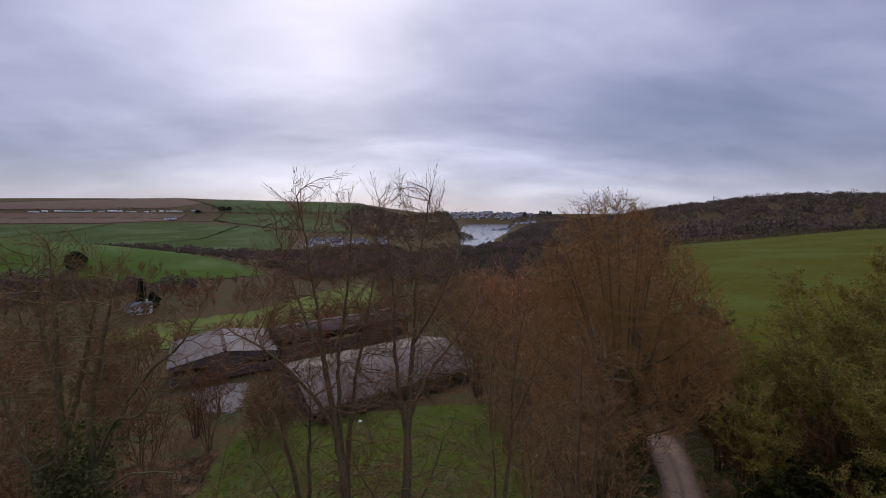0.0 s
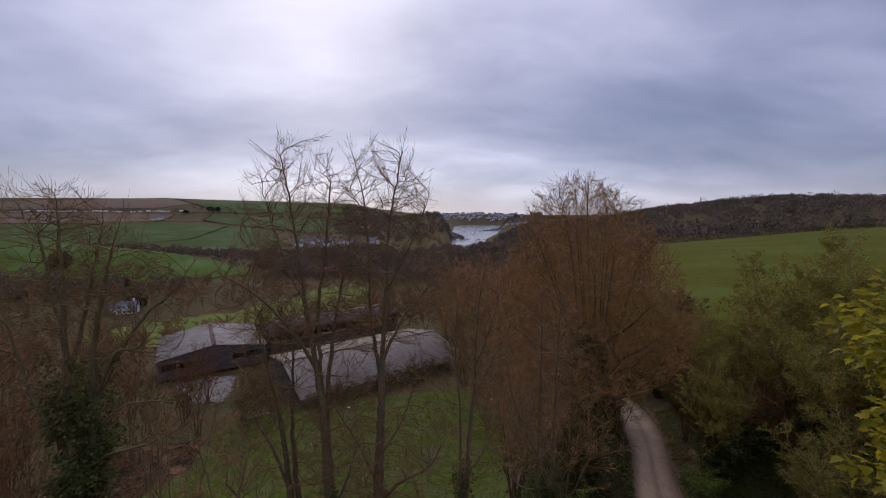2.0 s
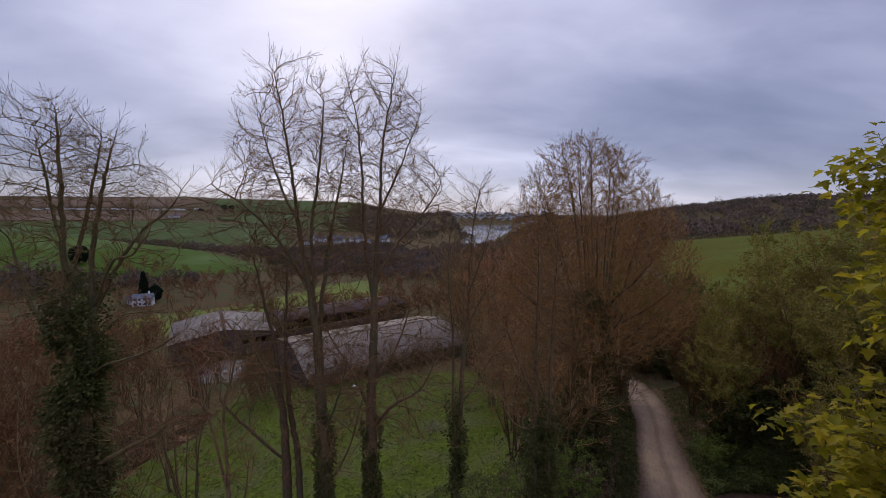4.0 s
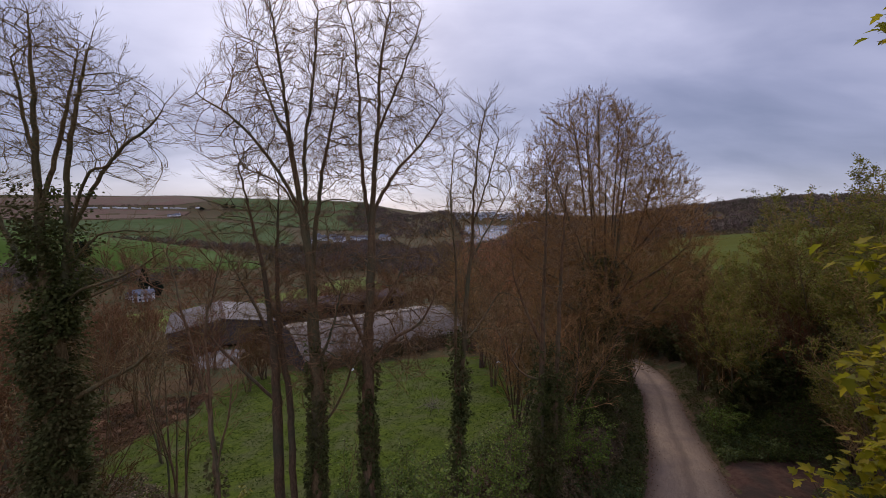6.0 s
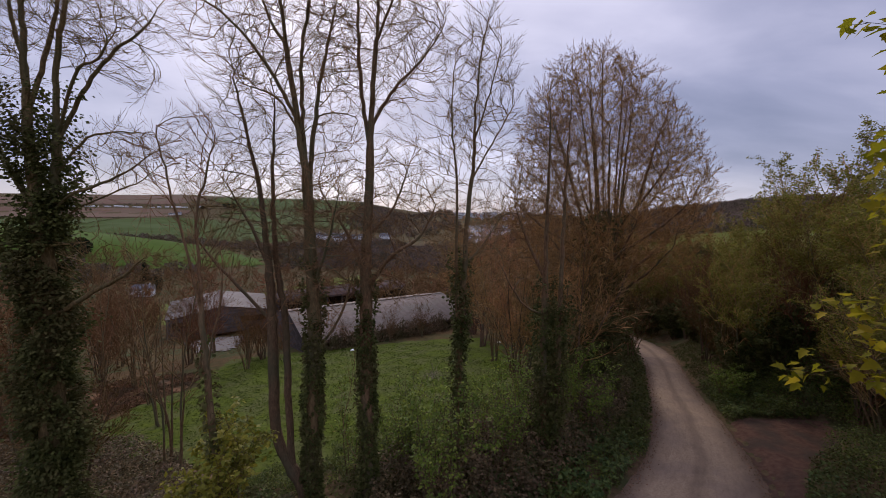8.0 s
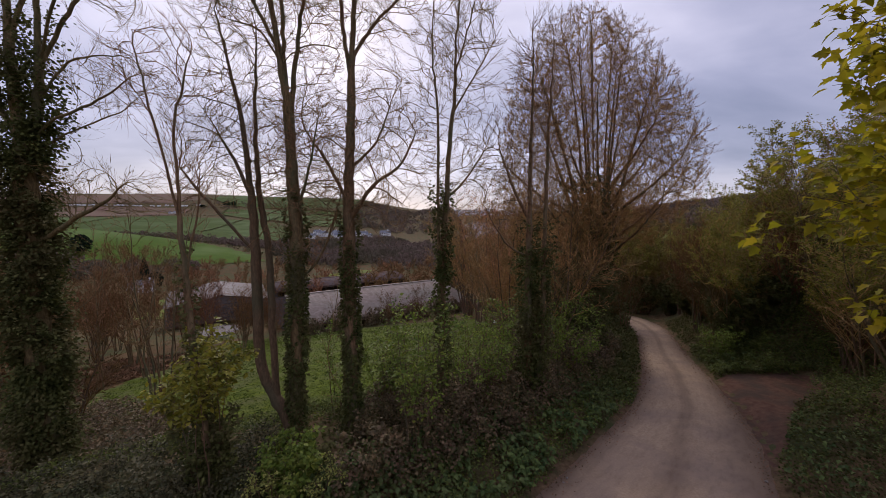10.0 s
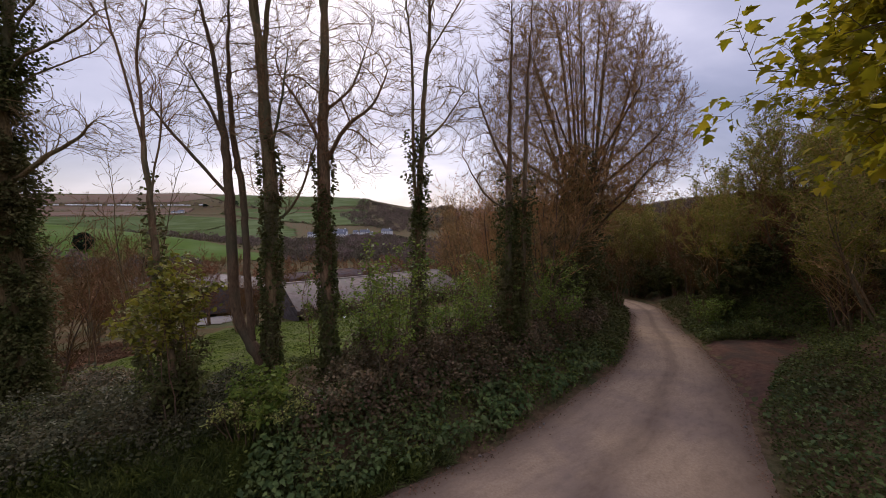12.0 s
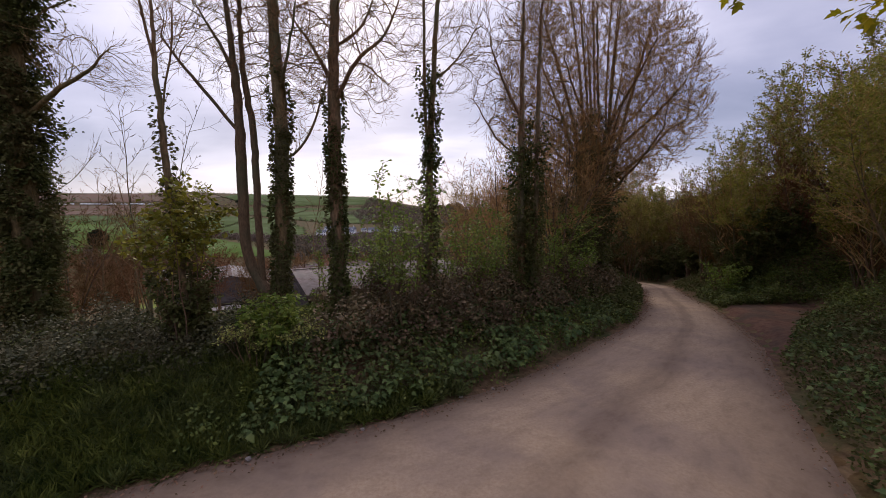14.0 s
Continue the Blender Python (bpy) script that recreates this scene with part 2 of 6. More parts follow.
M["dead_leaf"] = surface("fallen_leaves", (0.10, 0.055, 0.03), (0.22, 0.13, 0.07), 0.3, 0.85, 0.0, island=0.9)


def road_surface():
    """Worn lane: pale wheel tracks, a darker damp middle and muddy edges, run along its length by the mesh's uv."""
    m = surface("worn_lane_surface", (0.335, 0.228, 0.140), (0.41, 0.292, 0.186), 0.07, 0.9, 0.4, (0.25, 0.178, 0.128), 2.4)
    t = m.node_tree
    b = t.nodes["Principled BSDF"]
    colour = b.inputs["Base Color"].links[0].from_socket
    uv = t.nodes.new("ShaderNodeUVMap")
    xyz = t.nodes.new("ShaderNodeSeparateXYZ")
    t.links.new(uv.outputs[0], xyz.inputs[0])
    wander = node(t, "ShaderNodeTexNoise", Scale=0.35, Detail=5.0, Roughness=0.6)
    t.links.new(t.nodes["Mapping"].outputs[0], wander.inputs["Vector"])
    across = math_node(t, "ADD", xyz.outputs[0], math_node(t, "MULTIPLY", math_node(t, "SUBTRACT", wander.outputs[0], 0.5), 0.22))
    middle = ramp(t, across, [(0.0, (0.95, 0.95, 0.95)), (0.09, (0.55, 0.55, 0.55)), (0.22, (0.05, 0.05, 0.05)), (0.42, (0.12, 0.12, 0.12)), (0.49, (0.52, 0.52, 0.52)), (0.54, (0.52, 0.52, 0.52)), (0.61, (0.1, 0.1, 0.1)), (0.72, (0.1, 0.1, 0.1)), (0.86, (0.52, 0.52, 0.52)), (1.0, (0.95, 0.95, 0.95))])
    streak = node(t, "ShaderNodeTexNoise", Scale=1.0, Detail=5.0, Roughness=0.65)
    along = t.nodes.new("ShaderNodeMapping")
    along.inputs["Scale"].default_value = (22.0, 1.6, 1.0)
    t.links.new(uv.outputs[0], along.inputs[0])
    t.links.new(along.outputs[0], streak.inputs["Vector"])
    worn = mix_rgb(t, 0.4, mix_rgb(t, middle, colour, (0.15, 0.10, 0.066)), ramp(t, streak.outputs[0], [(0.34, (0.62, 0.60, 0.58)), (0.52, (1, 1, 1)), (0.7, (1.12, 1.1, 1.06))]), "MULTIPLY")
    t.links.new(worn, b.inputs["Base Color"])
    return m


M["road"] = road_surface()

# ---------------------------------------------------------------- terrain
LANE_LEFT = [(-26, -9), (-16, -1.6), (-9.5, 2.6), (-4.9, 5.6), (-2.0, 7.2), (1.6, 9.6), (4.9, 12.8), (7.5, 15.6),
             (10.0, 19.8), (11.5, 23.2), (13.3, 26.8), (14.7, 30.8), (15.9, 34.4), (16.3, 37.4), (16.0, 40.5)]
LANE_RIGHT = [(-24, -14), (-12, -9), (-2, -5.5), (4.0, 0.5), (6.6, 6.0), (8.6, 9.6), (10.3, 12.5), (11.5, 15.2),
              (12.7, 18.6), (14.4, 23.2), (16.2, 27.2), (17.8, 31.0), (18.8, 34.8), (19.2, 38.0), (18.9, 41.5)]


GATEWAY = [(9.6, 11.2), (10.6, 12.0), (13.0, 14.3), (16.6, 16.4), (16.8, 17.8), (14.6, 18.3), (12.8, 18.2), (12.0, 16.6), (11.2, 14.9), (10.1, 12.6)]      # bare earth where a field track joins the lane


def smooth(a, b, v):
    t = np.clip((v - a) / (b - a), 0, 1)
    return t * t * (3 - 2 * t)


def curve_through(points, steps):
    """A smooth line (Catmull-Rom) through the points."""
    p = np.array([points[0], *points, points[-1]], float)
    out = []
    for i in range(1, len(p) - 2):
        for s in np.linspace(0, 1, steps, endpoint=False):
            a, b, c, d = p[i - 1:i + 3]
            out.append(0.5 * (2 * b + (c - a) * s + (2 * a - 5 * b + 4 * c - d) * s * s + (3 * b - a - 3 * c + d) * s ** 3))
    return np.array(out + [p[-2]])


EDGE_L = curve_through(LANE_LEFT[:12] + [(16.8, 35.4), (18.5, 40), (20.8, 45), (24, 53)], 5)      # the hollow runs on where the lane swings off
EDGE_R = curve_through(LANE_RIGHT[:12] + [(19.7, 35.6), (21.6, 40.2), (23.8, 45), (27, 53)], 5)


def beside(edge, x, y):
    """Signed distance from an edge line: positive to the left of its run."""
    best, sign = np.full(x.shape, 1e9), np.zeros(x.shape)
    for (ax, ay), (bx, by) in zip(edge[:-1], edge[1:]):
        ux, uy = bx - ax, by - ay
        s = np.clip(((x - ax) * ux + (y - ay) * uy) / (ux * ux + uy * uy), 0, 1)
        dx, dy = x - ax - s * ux, y - ay - s * uy
        d = np.hypot(dx, dy)
        near = d < best
        best = np.where(near, d, best)
        sign = np.where(near, np.sign(ux * (y - ay) - uy * (x - ax)), sign)
    return best * sign


def wave(x, y, size, seed=0.0):
    """A soft unevenness between -1 and 1, made of crossing waves."""
    return (np.sin(x / size + seed) * np.cos(y / size * 1.13 - seed * 2.1) + 0.6 * np.sin((x * 0.8 + y * 0.9) / size * 2.3 + seed * 3.7)
            + 0.4 * np.cos((x * 1.1 - y * 0.7) / size * 4.1 + seed)) / 2.0


def far_height(x, y):
    """Hills, valley and estuary beyond the near ground."""
    ratio = x / np.maximum(y, 1.0)
    left = 1 - smooth(-0.24, 0.02, ratio)
    z = np.full(x.shape, -38.0)
    rise = 0.105 * np.maximum(0, y - 640) + 0.22 * np.maximum(0, y - 1290)
    crest = np.interp(ratio, [-3, -1.3, -1.0, -0.69, -0.42, -0.21, -0.05], [80, 110, 128, 146, 124, 112, 84])
    rise = crest * (1 - np.exp(-(rise / crest) ** 1.5))
    z = z + left * rise
    z = z + 34 * smooth(-120, -420, x) * np.exp(-((y - 380 - 0.1 * x) / 110) ** 2) * (y > 0)
    z = z + 58 * np.exp(-((x - 55 + 0.17 * (y - 1000)) / 130) ** 2 - ((y - 1150) / 330) ** 2) * smooth(120, -60, x - 0.02 * y)
    z = z + 94 * np.exp(-((x - 860) / 520) ** 2 - ((y - 880) / 420) ** 2)
    z = z + 45 * np.exp(-((x - 390) / 190) ** 2 - ((y - 1560) / 150) ** 2)
    z = z + 66 * np.exp(-((x - 260) / 700) ** 2 - ((y - 2750) / 380) ** 2)
    mid = 70 + (y - 800) * 0.14
    half = np.interp(y, [500, 620, 800, 1150, 1500, 2000], [0, 26, 42, 95, 110, 130])
    channel = (1 - smooth(0.75, 1.1, np.abs(x - mid) / np.maximum(half, 1))) * smooth(540, 640, y) * (1 - smooth(2250, 2450, y))
    z = z * (1 - channel) - 46 * channel
    z = z + 60 * smooth(3200, 4600, np.hypot(x, y))
    return z + wave(x, y, 160, 1.3) * 2.0 * smooth(300, 900, np.hypot(x, y)) * (1 - channel)


def lane_height(y):
    """The lane is level by the gateway and falls away towards the valley."""
    return -0.065 * (np.sqrt((y - 18) ** 2 + 16) + (y - 18))


def height(x, y):
    x, y = np.asarray(x, float), np.asarray(y, float)
    dl, dr = beside(EDGE_L, x, y), -beside(EDGE_R, x, y)
    field_l = np.maximum(-2.8 - 0.16 * (y - 28.6) + 0.1 * (x + 1.9), -38) 
    field_l = np.where(y < 0, np.clip(field_l, -6, 6), field_l)
    field_r = 3 + 0.075 * (x - 47) - 0.065 * (y - 70)
    field_r = np.clip(field_r, -20, 16)
    past = smooth(40, 56, y)
    lane = lane_height(y) * (1 - past) + 0.5 * (field_l + field_r) * past
    bank_l = lane + (1 - past) * 1.15 * smooth(0.1, 2.4, dl) + 0.12 * wave(x, y, 0.9) * smooth(0.3, 1.5, dl)
    z_l = bank_l + (field_l - bank_l) * smooth(4.6, 10.5, dl)
    gate = np.exp(-(((x - 14.3) / 4.6) ** 4 + ((y - 16.6) / 3.2) ** 4))
    z_r = lane + (field_r - lane) * smooth(0.2, 7.5, dr) * (1 - 0.96 * gate) + 0.25 * smooth(0.1, 0.8, dr) + 0.1 * wave(x, y, 1.1, 2.0) * smooth(0.4, 2, dr)
    near = np.where(dl > 0, z_l, np.where(dr > 0, z_r, lane))
    far = far_height(x, y)
    r = np.hypot(x, y)
    right = smooth(-0.05, 0.35, x / np.maximum(np.abs(y), 1.0)) * (y > -50)
    far = np.where(y < 40, far * smooth(-200, 40, y) , far)
    blend = smooth(130 + 240 * right, 260 + 380 * right, r)
    return near * (1 - blend) + far * blend


# ---------------------------------------------------------------- tools
def mesh_from(name, verts, faces, material, uv=None, shade=False):
    """A mesh from an array of corners and an array of faces, all with the same number of corners, or a list of such arrays."""
    groups = faces if isinstance(faces, list) else [faces]
    groups = [np.asarray(g, np.int32) for g in groups if len(g)]
    me = bpy.data.meshes.new(name)
    verts = np.asarray(verts, np.float32)
    me.vertices.add(len(verts))
    me.vertices.foreach_set("co", verts.ravel())
    loops = np.concatenate([g.ravel() for g in groups])
    totals = np.concatenate([np.full(len(g), g.shape[1], np.int32) for g in groups])
    starts = np.concatenate([[0], np.cumsum(totals)[:-1]]).astype(np.int32)
    me.loops.add(len(loops))
    me.loops.foreach_set("vertex_index", loops)
    me.polygons.add(len(totals))
    me.polygons.foreach_set("loop_start", starts)
    if shade:
        me.polygons.foreach_set("use_smooth", np.ones(len(totals), bool))
    if uv is not None:
        layer = me.uv_layers.new(name="UVMap")
        layer.data.foreach_set("uv", np.asarray(uv, np.float32)[loops].ravel())
    me.update(calc_edges=True)
    me.validate()
    me.materials.append(material)
    return me


def put(name, verts, faces, material, parent=None, label="", **extra):
    ob = new(name, mesh_from(name, verts, faces, material, **extra))
    if parent:
        ob.parent = parent
    if label:
        ob["label"] = label
    return ob


def part(name, bm, material, parent, label=""):
    me = bpy.data.meshes.new(name)
    bm.to_mesh(me)
    bm.free()
    me.materials.append(material)
    ob = new(name, me)
    ob.parent = parent
    if label:
        ob["label"] = label
    return ob


def thing(name, label, category, at=(0, 0, 0), turn=0.0, group="", kind=""):
    ob = new(name)
    ob.matrix_basis = pose(*at, 0, 0, turn)
    return tagged(ob, label, category, group, kind)


def box_bm(bm, lo, hi, bevel=0.0):
    r = bmesh.ops.create_cube(bm, size=1.0, matrix=Matrix.LocRotScale([(a + b) / 2 for a, b in zip(lo, hi)], None, [b - a for a, b in zip(lo, hi)]))
    if bevel:
        edges = list({e for v in r["verts"] for e in v.link_edges})
        bmesh.ops.bevel(bm, geom=edges, offset=bevel, segments=1, affect="EDGES")
    return bm


def boxed(lo, hi, bevel=0.0):
    return box_bm(bmesh.new(), lo, hi, bevel)


def inside(poly, x, y):
    hit = np.zeros(np.shape(x), bool)
    n = len(poly)
    for i in range(n):
        (ax, ay), (bx, by) = poly[i], poly[(i + 1) % n]
        crosses = ((ay > y) != (by > y)) & (x < (bx - ax) * (y - ay) / ((by - ay) or 1e-9) + ax)
        hit ^= crosses
    return hit


def drape(name, poly, cell, lift, material, ragged=0.0, label="", category="field"):
    """A sheet that lies on the terrain, bounded by poly with a ragged edge."""
    p = np.array(poly, float)
    lo, hi = p.min(0) - cell, p.max(0) + cell
    nx, ny = int((hi[0] - lo[0]) / cell) + 1, int((hi[1] - lo[1]) / cell) + 1
    gx, gy = np.meshgrid(lo[0] + np.arange(nx) * cell, lo[1] + np.arange(ny) * cell)
    cx, cy = gx[:-1, :-1] + cell / 2, gy[:-1, :-1] + cell / 2
    keep = inside(p, cx + ragged * wave(cx, cy, ragged * 1.7 + 0.1, 0.4), cy + ragged * wave(cx, cy, ragged * 1.3 + 0.1, 5.0))
    idx = np.arange(nx * ny).reshape(ny, nx)
    quads = np.stack([idx[:-1, :-1], idx[:-1, 1:], idx[1:, 1:], idx[1:, :-1]], -1)[keep]
    used, back = np.unique(quads, return_inverse=True)
    x, y = gx.ravel()[used], gy.ravel()[used]
    v = np.stack([x, y, height(x, y) + lift], -1)
    ob = put(name, v, back.reshape(quads.shape), material, shade=True)
    return tagged(ob, label, category, kind="structure")


def unit(v):
    return v / np.maximum(np.linalg.norm(v, axis=-1, keepdims=True), 1e-9)


def tubes(paths, sides):
    """Tapered tubes round many lines of one point count (points N x n x 3, radii N x n); returns corners and faces."""
    pts, rad = paths
    if pts.ndim == 2:
        pts, rad = pts[None], rad[None]
    count, n = rad.shape
    ang = np.arange(sides) * 2 * np.pi / sides
    d = unit(np.gradient(pts, axis=1))
    ref = np.where(np.abs(d[:, :1, :1]) > 0.6, np.array([0.31, 0.95, 0.02]), np.array([0.95, 0.31, 0.02]))
    u = unit(np.cross(d, np.broadcast_to(ref, d.shape)))
    w = np.cross(d, u)
    ring = pts[:, :, None, :] + rad[:, :, None, None] * (u[:, :, None, :] * np.cos(ang)[:, None] + w[:, :, None, :] * np.sin(ang)[:, None])
    k = np.arange(sides)
    i = np.arange(n - 1)[:, None] * sides + k[None, :]
    j = np.arange(n - 1)[:, None] * sides + (k[None, :] + 1) % sides
    quad = np.stack([i, j, j + sides, i + sides], -1).reshape(1, -1, 4)
    return ring.reshape(-1, 3), (quad + (np.arange(count) * n * sides)[:, None, None]).reshape(-1, 4)


def joined(pieces):
    """Several (corners, faces) with like faces as one."""
    vs, fs, base = [], [], 0
    for v, f in pieces:
        vs.append(v)
        fs.append(f + base)
        base += len(v)
    return np.concatenate(vs), np.concatenate(fs)


def leaf_mesh(rng, at, along, size, width=0.6, fold=0.25, face_up=0.5):
    """Small folded leaves, two triangles each: a kite from stalk to tip."""
    n = len(at)
    size = np.broadcast_to(np.asarray(size, float), (n,))[:, None]
    a = unit(along + rng.normal(0, 0.35, (n, 3)))
    up = rng.normal(0, 0.6, (n, 3)) + np.array([0, 0, face_up * 2])
    side = unit(np.cross(a, up))
    nor = unit(np.cross(side, a))
    tip = at + a * size
    mid = at + a * size * 0.45
    left = mid + side * size * width * 0.5 + nor * size * fold * 0.3
    right = mid - side * size * width * 0.5 + nor * size * fold * 0.3
    v = np.stack([at, left, tip, right], 1).reshape(-1, 3)
    k = np.arange(n)[:, None] * 4
    f = np.concatenate([k + np.array([[0, 2, 1]]), k + np.array([[0, 3, 2]])])
    return v, f


LOBES = np.array([(0, 0), (0.16, 0.02), (0.42, 0.12), (0.28, 0.27), (0.50, 0.50), (0.24, 0.52), (0.20, 0.70), (0, 1.0),
                  (-0.20, 0.70), (-0.24, 0.52), (-0.50, 0.50), (-0.28, 0.27), (-0.42, 0.12), (-0.16, 0.02)])


def lobed_leaves(rng, at, along, size, droop=0.25):
    """Five-lobed leaves with a sagging tip and a fold along the midrib."""
    n, m = len(at), len(LOBES)
    size = np.broadcast_to(np.asarray(size, float), (n,))[:, None, None]
    a = unit(along + rng.normal(0, 0.3, (n, 3)))
    side = unit(np.cross(a, rng.normal(0, 0.35, (n, 3)) + np.array([0, 0, 1.0])))
    nor = unit(np.cross(side, a))
    lx, ly = LOBES[None, :, 0, None], LOBES[None, :, 1, None]
    v = at[:, None, :] + size * (side[:, None, :] * lx + a[:, None, :] * ly + nor[:, None, :] * (0.22 * np.abs(lx) - droop * ly * ly))
    mid = (at[:, None, :] + size * (a[:, None, :] * 0.4 - nor[:, None, :] * droop * 0.16))
    v = np.concatenate([v, mid], 1).reshape(-1, 3)
    k = (np.arange(n) * (m + 1))[:, None, None]
    ring = np.stack([np.arange(m), (np.arange(m) + 1) % m, np.full(m, m)], -1)[None]
    return v, (k + ring).reshape(-1, 3)


def limbs(rng, p, d, length, n, wobble, lift):
    """Wandering lines from p along d, bending upwards by lift at each step."""
    pts = np.empty((len(p), n + 1, 3))
    pts[:, 0] = p
    step = (length / n)[:, None]
    for i in range(n):
        d = d + rng.normal(0, wobble, d.shape)
        d[:, 2] += lift
        d = unit(d)
        pts[:, i + 1] = pts[:, i] + d * step
    return pts


def grow(rng, stems, spec):
    """A tree's limbs by level. stems: (foot, way, length, radius) of each trunk. spec: per level counts, angles, length ratios, points,
    wobble and lift. Returns {level: (points, radii)}."""
    levels = {}
    p, d = np.array([s[0] for s in stems], float), unit(np.array([s[1] for s in stems], float))
    length, r = np.array([s[2] for s in stems], float), np.array([s[3] for s in stems], float)
    for level, n in enumerate(spec["points"]):
        pts = limbs(rng, p, d, length, n, spec["wobble"][level], spec["lift"][level])
        if level == 0:      # side limbs spring from the nearest trunk at their height
            for i in np.flatnonzero((p[:, 2] > 3) & (p[:, 2].min() <= 3)):
                near = [q[np.argmin(np.abs(q[:, 2] - p[i, 2]))] for q in pts[p[:, 2] <= 3]]
                gap = min(near, key=lambda q: float(np.hypot(*(q - p[i])[:2]))) - p[i]
                pts[i] += gap * np.array([1, 1, 0.5])
        s = np.linspace(0, 1, n + 1)
        last = level == len(spec["points"]) - 1
        tip = np.maximum(r * (0.35 if last else 0.12), 0.0025)
        rad = r[:, None] + (tip - r)[:, None] * s[None, :] ** 0.85
        if level == 0:
            rad[:, 0] *= 1.3
        levels[level] = (pts, rad)
        if last:
            break
        count = np.full(len(p), float(spec["counts"][level])) * (length / spec["norm"][level] if level else 1.0)
        count = np.maximum(2, np.round(count)).astype(int)
        who = np.repeat(np.arange(len(p)), count)
        order = np.arange(len(who)) - np.repeat(np.cumsum(count) - count, count)
        begin = np.where(p[:, 2] > 3, 0.14, spec["begin"][0])[who] if level == 0 else spec["begin"][level]      # side limbs branch from low down
        f = np.minimum(begin + (1 - begin) * ((order + rng.uniform(0.1, 0.9, len(who))) / count[who]) ** (0.8 if level == 0 else 1.0), 0.985)
        i = np.minimum((f * n).astype(int), n - 1)
        w = (f * n - i)[:, None]
        a, b = pts[who, i], pts[who, i + 1]
        axis = unit(b - a)
        az = order * 2.4 + rng.normal(0, 0.5, len(who)) + rng.uniform(0, 6.28, len(p))[who]
        ref = np.where(np.abs(axis[:, 2:]) < 0.9, np.array([0.3, 0.2, 0.93]), np.array([1.0, 0.1, 0.0]))
        u = unit(np.cross(axis, ref))
        v = np.cross(axis, u)
        ang = np.radians(spec["angle"][level] * rng.uniform(0.7, 1.3, len(who)))[:, None]
        env = spec["shape"](f) if level == 0 else 1.0 - 0.55 * f
        size = length[who] * spec["ratio"][level] * env * rng.uniform(0.7, 1.25, len(who))
        rr = np.minimum((r[who] + (tip - r)[who] * f) * 0.62, size * spec["stout"])
        p, d = a * (1 - w) + b * w, axis * np.cos(ang) + (u * np.cos(az)[:, None] + v * np.sin(az)[:, None]) * np.sin(ang)
        length, r = size, np.maximum(rr, spec["twig"])
    return levels


SIDES = (9, 6, 4, 3, 3, 3)


def sprigs(rng, paths):
    """The outermost twigs: slim folded slivers that taper to both ends."""
    pts, rad = paths
    a, b = pts[:, 0], pts[:, -1]
    mid = pts[:, pts.shape[1] // 2]
    ax = unit(b - a)
    side = unit(np.cross(ax, rng.normal(0, 1, a.shape)))
    nor = np.cross(ax, side)
    w = rad[:, :1] * 1.25
    v = np.stack([a, mid + side * w + nor * w * 0.5, b, mid - side * w + nor * w * 0.5], 1).reshape(-1, 3)
    k = np.arange(len(a))[:, None] * 4
    return v, np.concatenate([k + np.array([[0, 2, 1]]), k + np.array([[0, 3, 2]])])


def tree_parts(tree, levels, wood, twig, split=1, seed=0):
    """The trunk with its main limbs, and the crown of branches and twigs, as two meshes."""
    put("trunk", *joined([tubes(levels[k], SIDES[k]) for k in levels if k <= split]), wood, tree, shade=True)
    last = max(levels)
    v, f = joined([tubes(levels[k], SIDES[k]) for k in levels if split < k < last])
    v2, f2 = sprigs(np.random.default_rng(seed), levels[last])
    put("crown", np.concatenate([v, v2]), [f, f2 + len(v)], twig, tree, "crown of fine bare branches and twigs")


def along_limbs(rng, paths, count, spread, top=1e9, bottom=-1e9):
    """Places round limbs, with the way out from the wood."""
    a = np.concatenate([q[:, :-1].reshape(-1, 3) for q, _ in paths])
    b = np.concatenate([q[:, 1:].reshape(-1, 3) for q, _ in paths])
    ra = np.concatenate([r[:, :-1].ravel() for _, r in paths])
    wgt = np.linalg.norm(b - a, axis=1) * (ra + 0.05) * (a[:, 2] < top) * (a[:, 2] > bottom)
    pick = rng.choice(len(a), count, p=wgt / wgt.sum())
    out = unit(rng.normal(0, 1, (count, 3)) * np.array([1, 1, 0.35]))
    off = ra[pick][:, None] + np.abs(rng.normal(0, spread, (count, 1)))
    return a[pick] + (b - a)[pick] * rng.uniform(0, 1, (count, 1)) + out * off, out


def buds(rng, tree, levels, count, size, material, label):
    """Buds and catkins along the outer twigs."""
    top = max(levels)
    at, out = along_limbs(rng, [levels[top]], count, 0.012)
    put("catkin_growth", *leaf_mesh(rng, at, out + np.array([0, 0, 0.6]), rng.uniform(size * 0.6, size * 1.4, count), 0.4), M[material], tree, label)


# ---------------------------------------------------------------- ground, lane, fields, water
def build_ground():
    n = 420
    ring = np.concatenate([np.linspace(0.5, 40, 80), np.geomspace(41, 4700, 130)])
    th = np.arange(n) * 2 * np.pi / n
    r, a = np.meshgrid(ring, th, indexing="ij")
    x, y = r * np.sin(a) + 2, r * np.cos(a) + 8
    v = np.stack([x, y, height(x, y)], -1).reshape(-1, 3)
    i = np.arange(len(ring) - 1)[:, None] * n + np.arange(n)[None, :]
    j = np.arange(len(ring) - 1)[:, None] * n + (np.arange(n)[None, :] + 1) % n
    quads = np.stack([i, i + n, j + n, j], -1).reshape(-1, 4)
    v = np.concatenate([v, [[2, 8, float(height(2.0, 8.0))]]])
    k = np.arange(n)
    cap = np.stack([np.full(n, len(v) - 1), k, (k + 1) % n], -1)
    ob = put("ground", v, [quads, cap], M["scrub"], shade=True)
    tagged(ob, "rough brown and olive scrub ground of the valley", "ground", kind="structure")


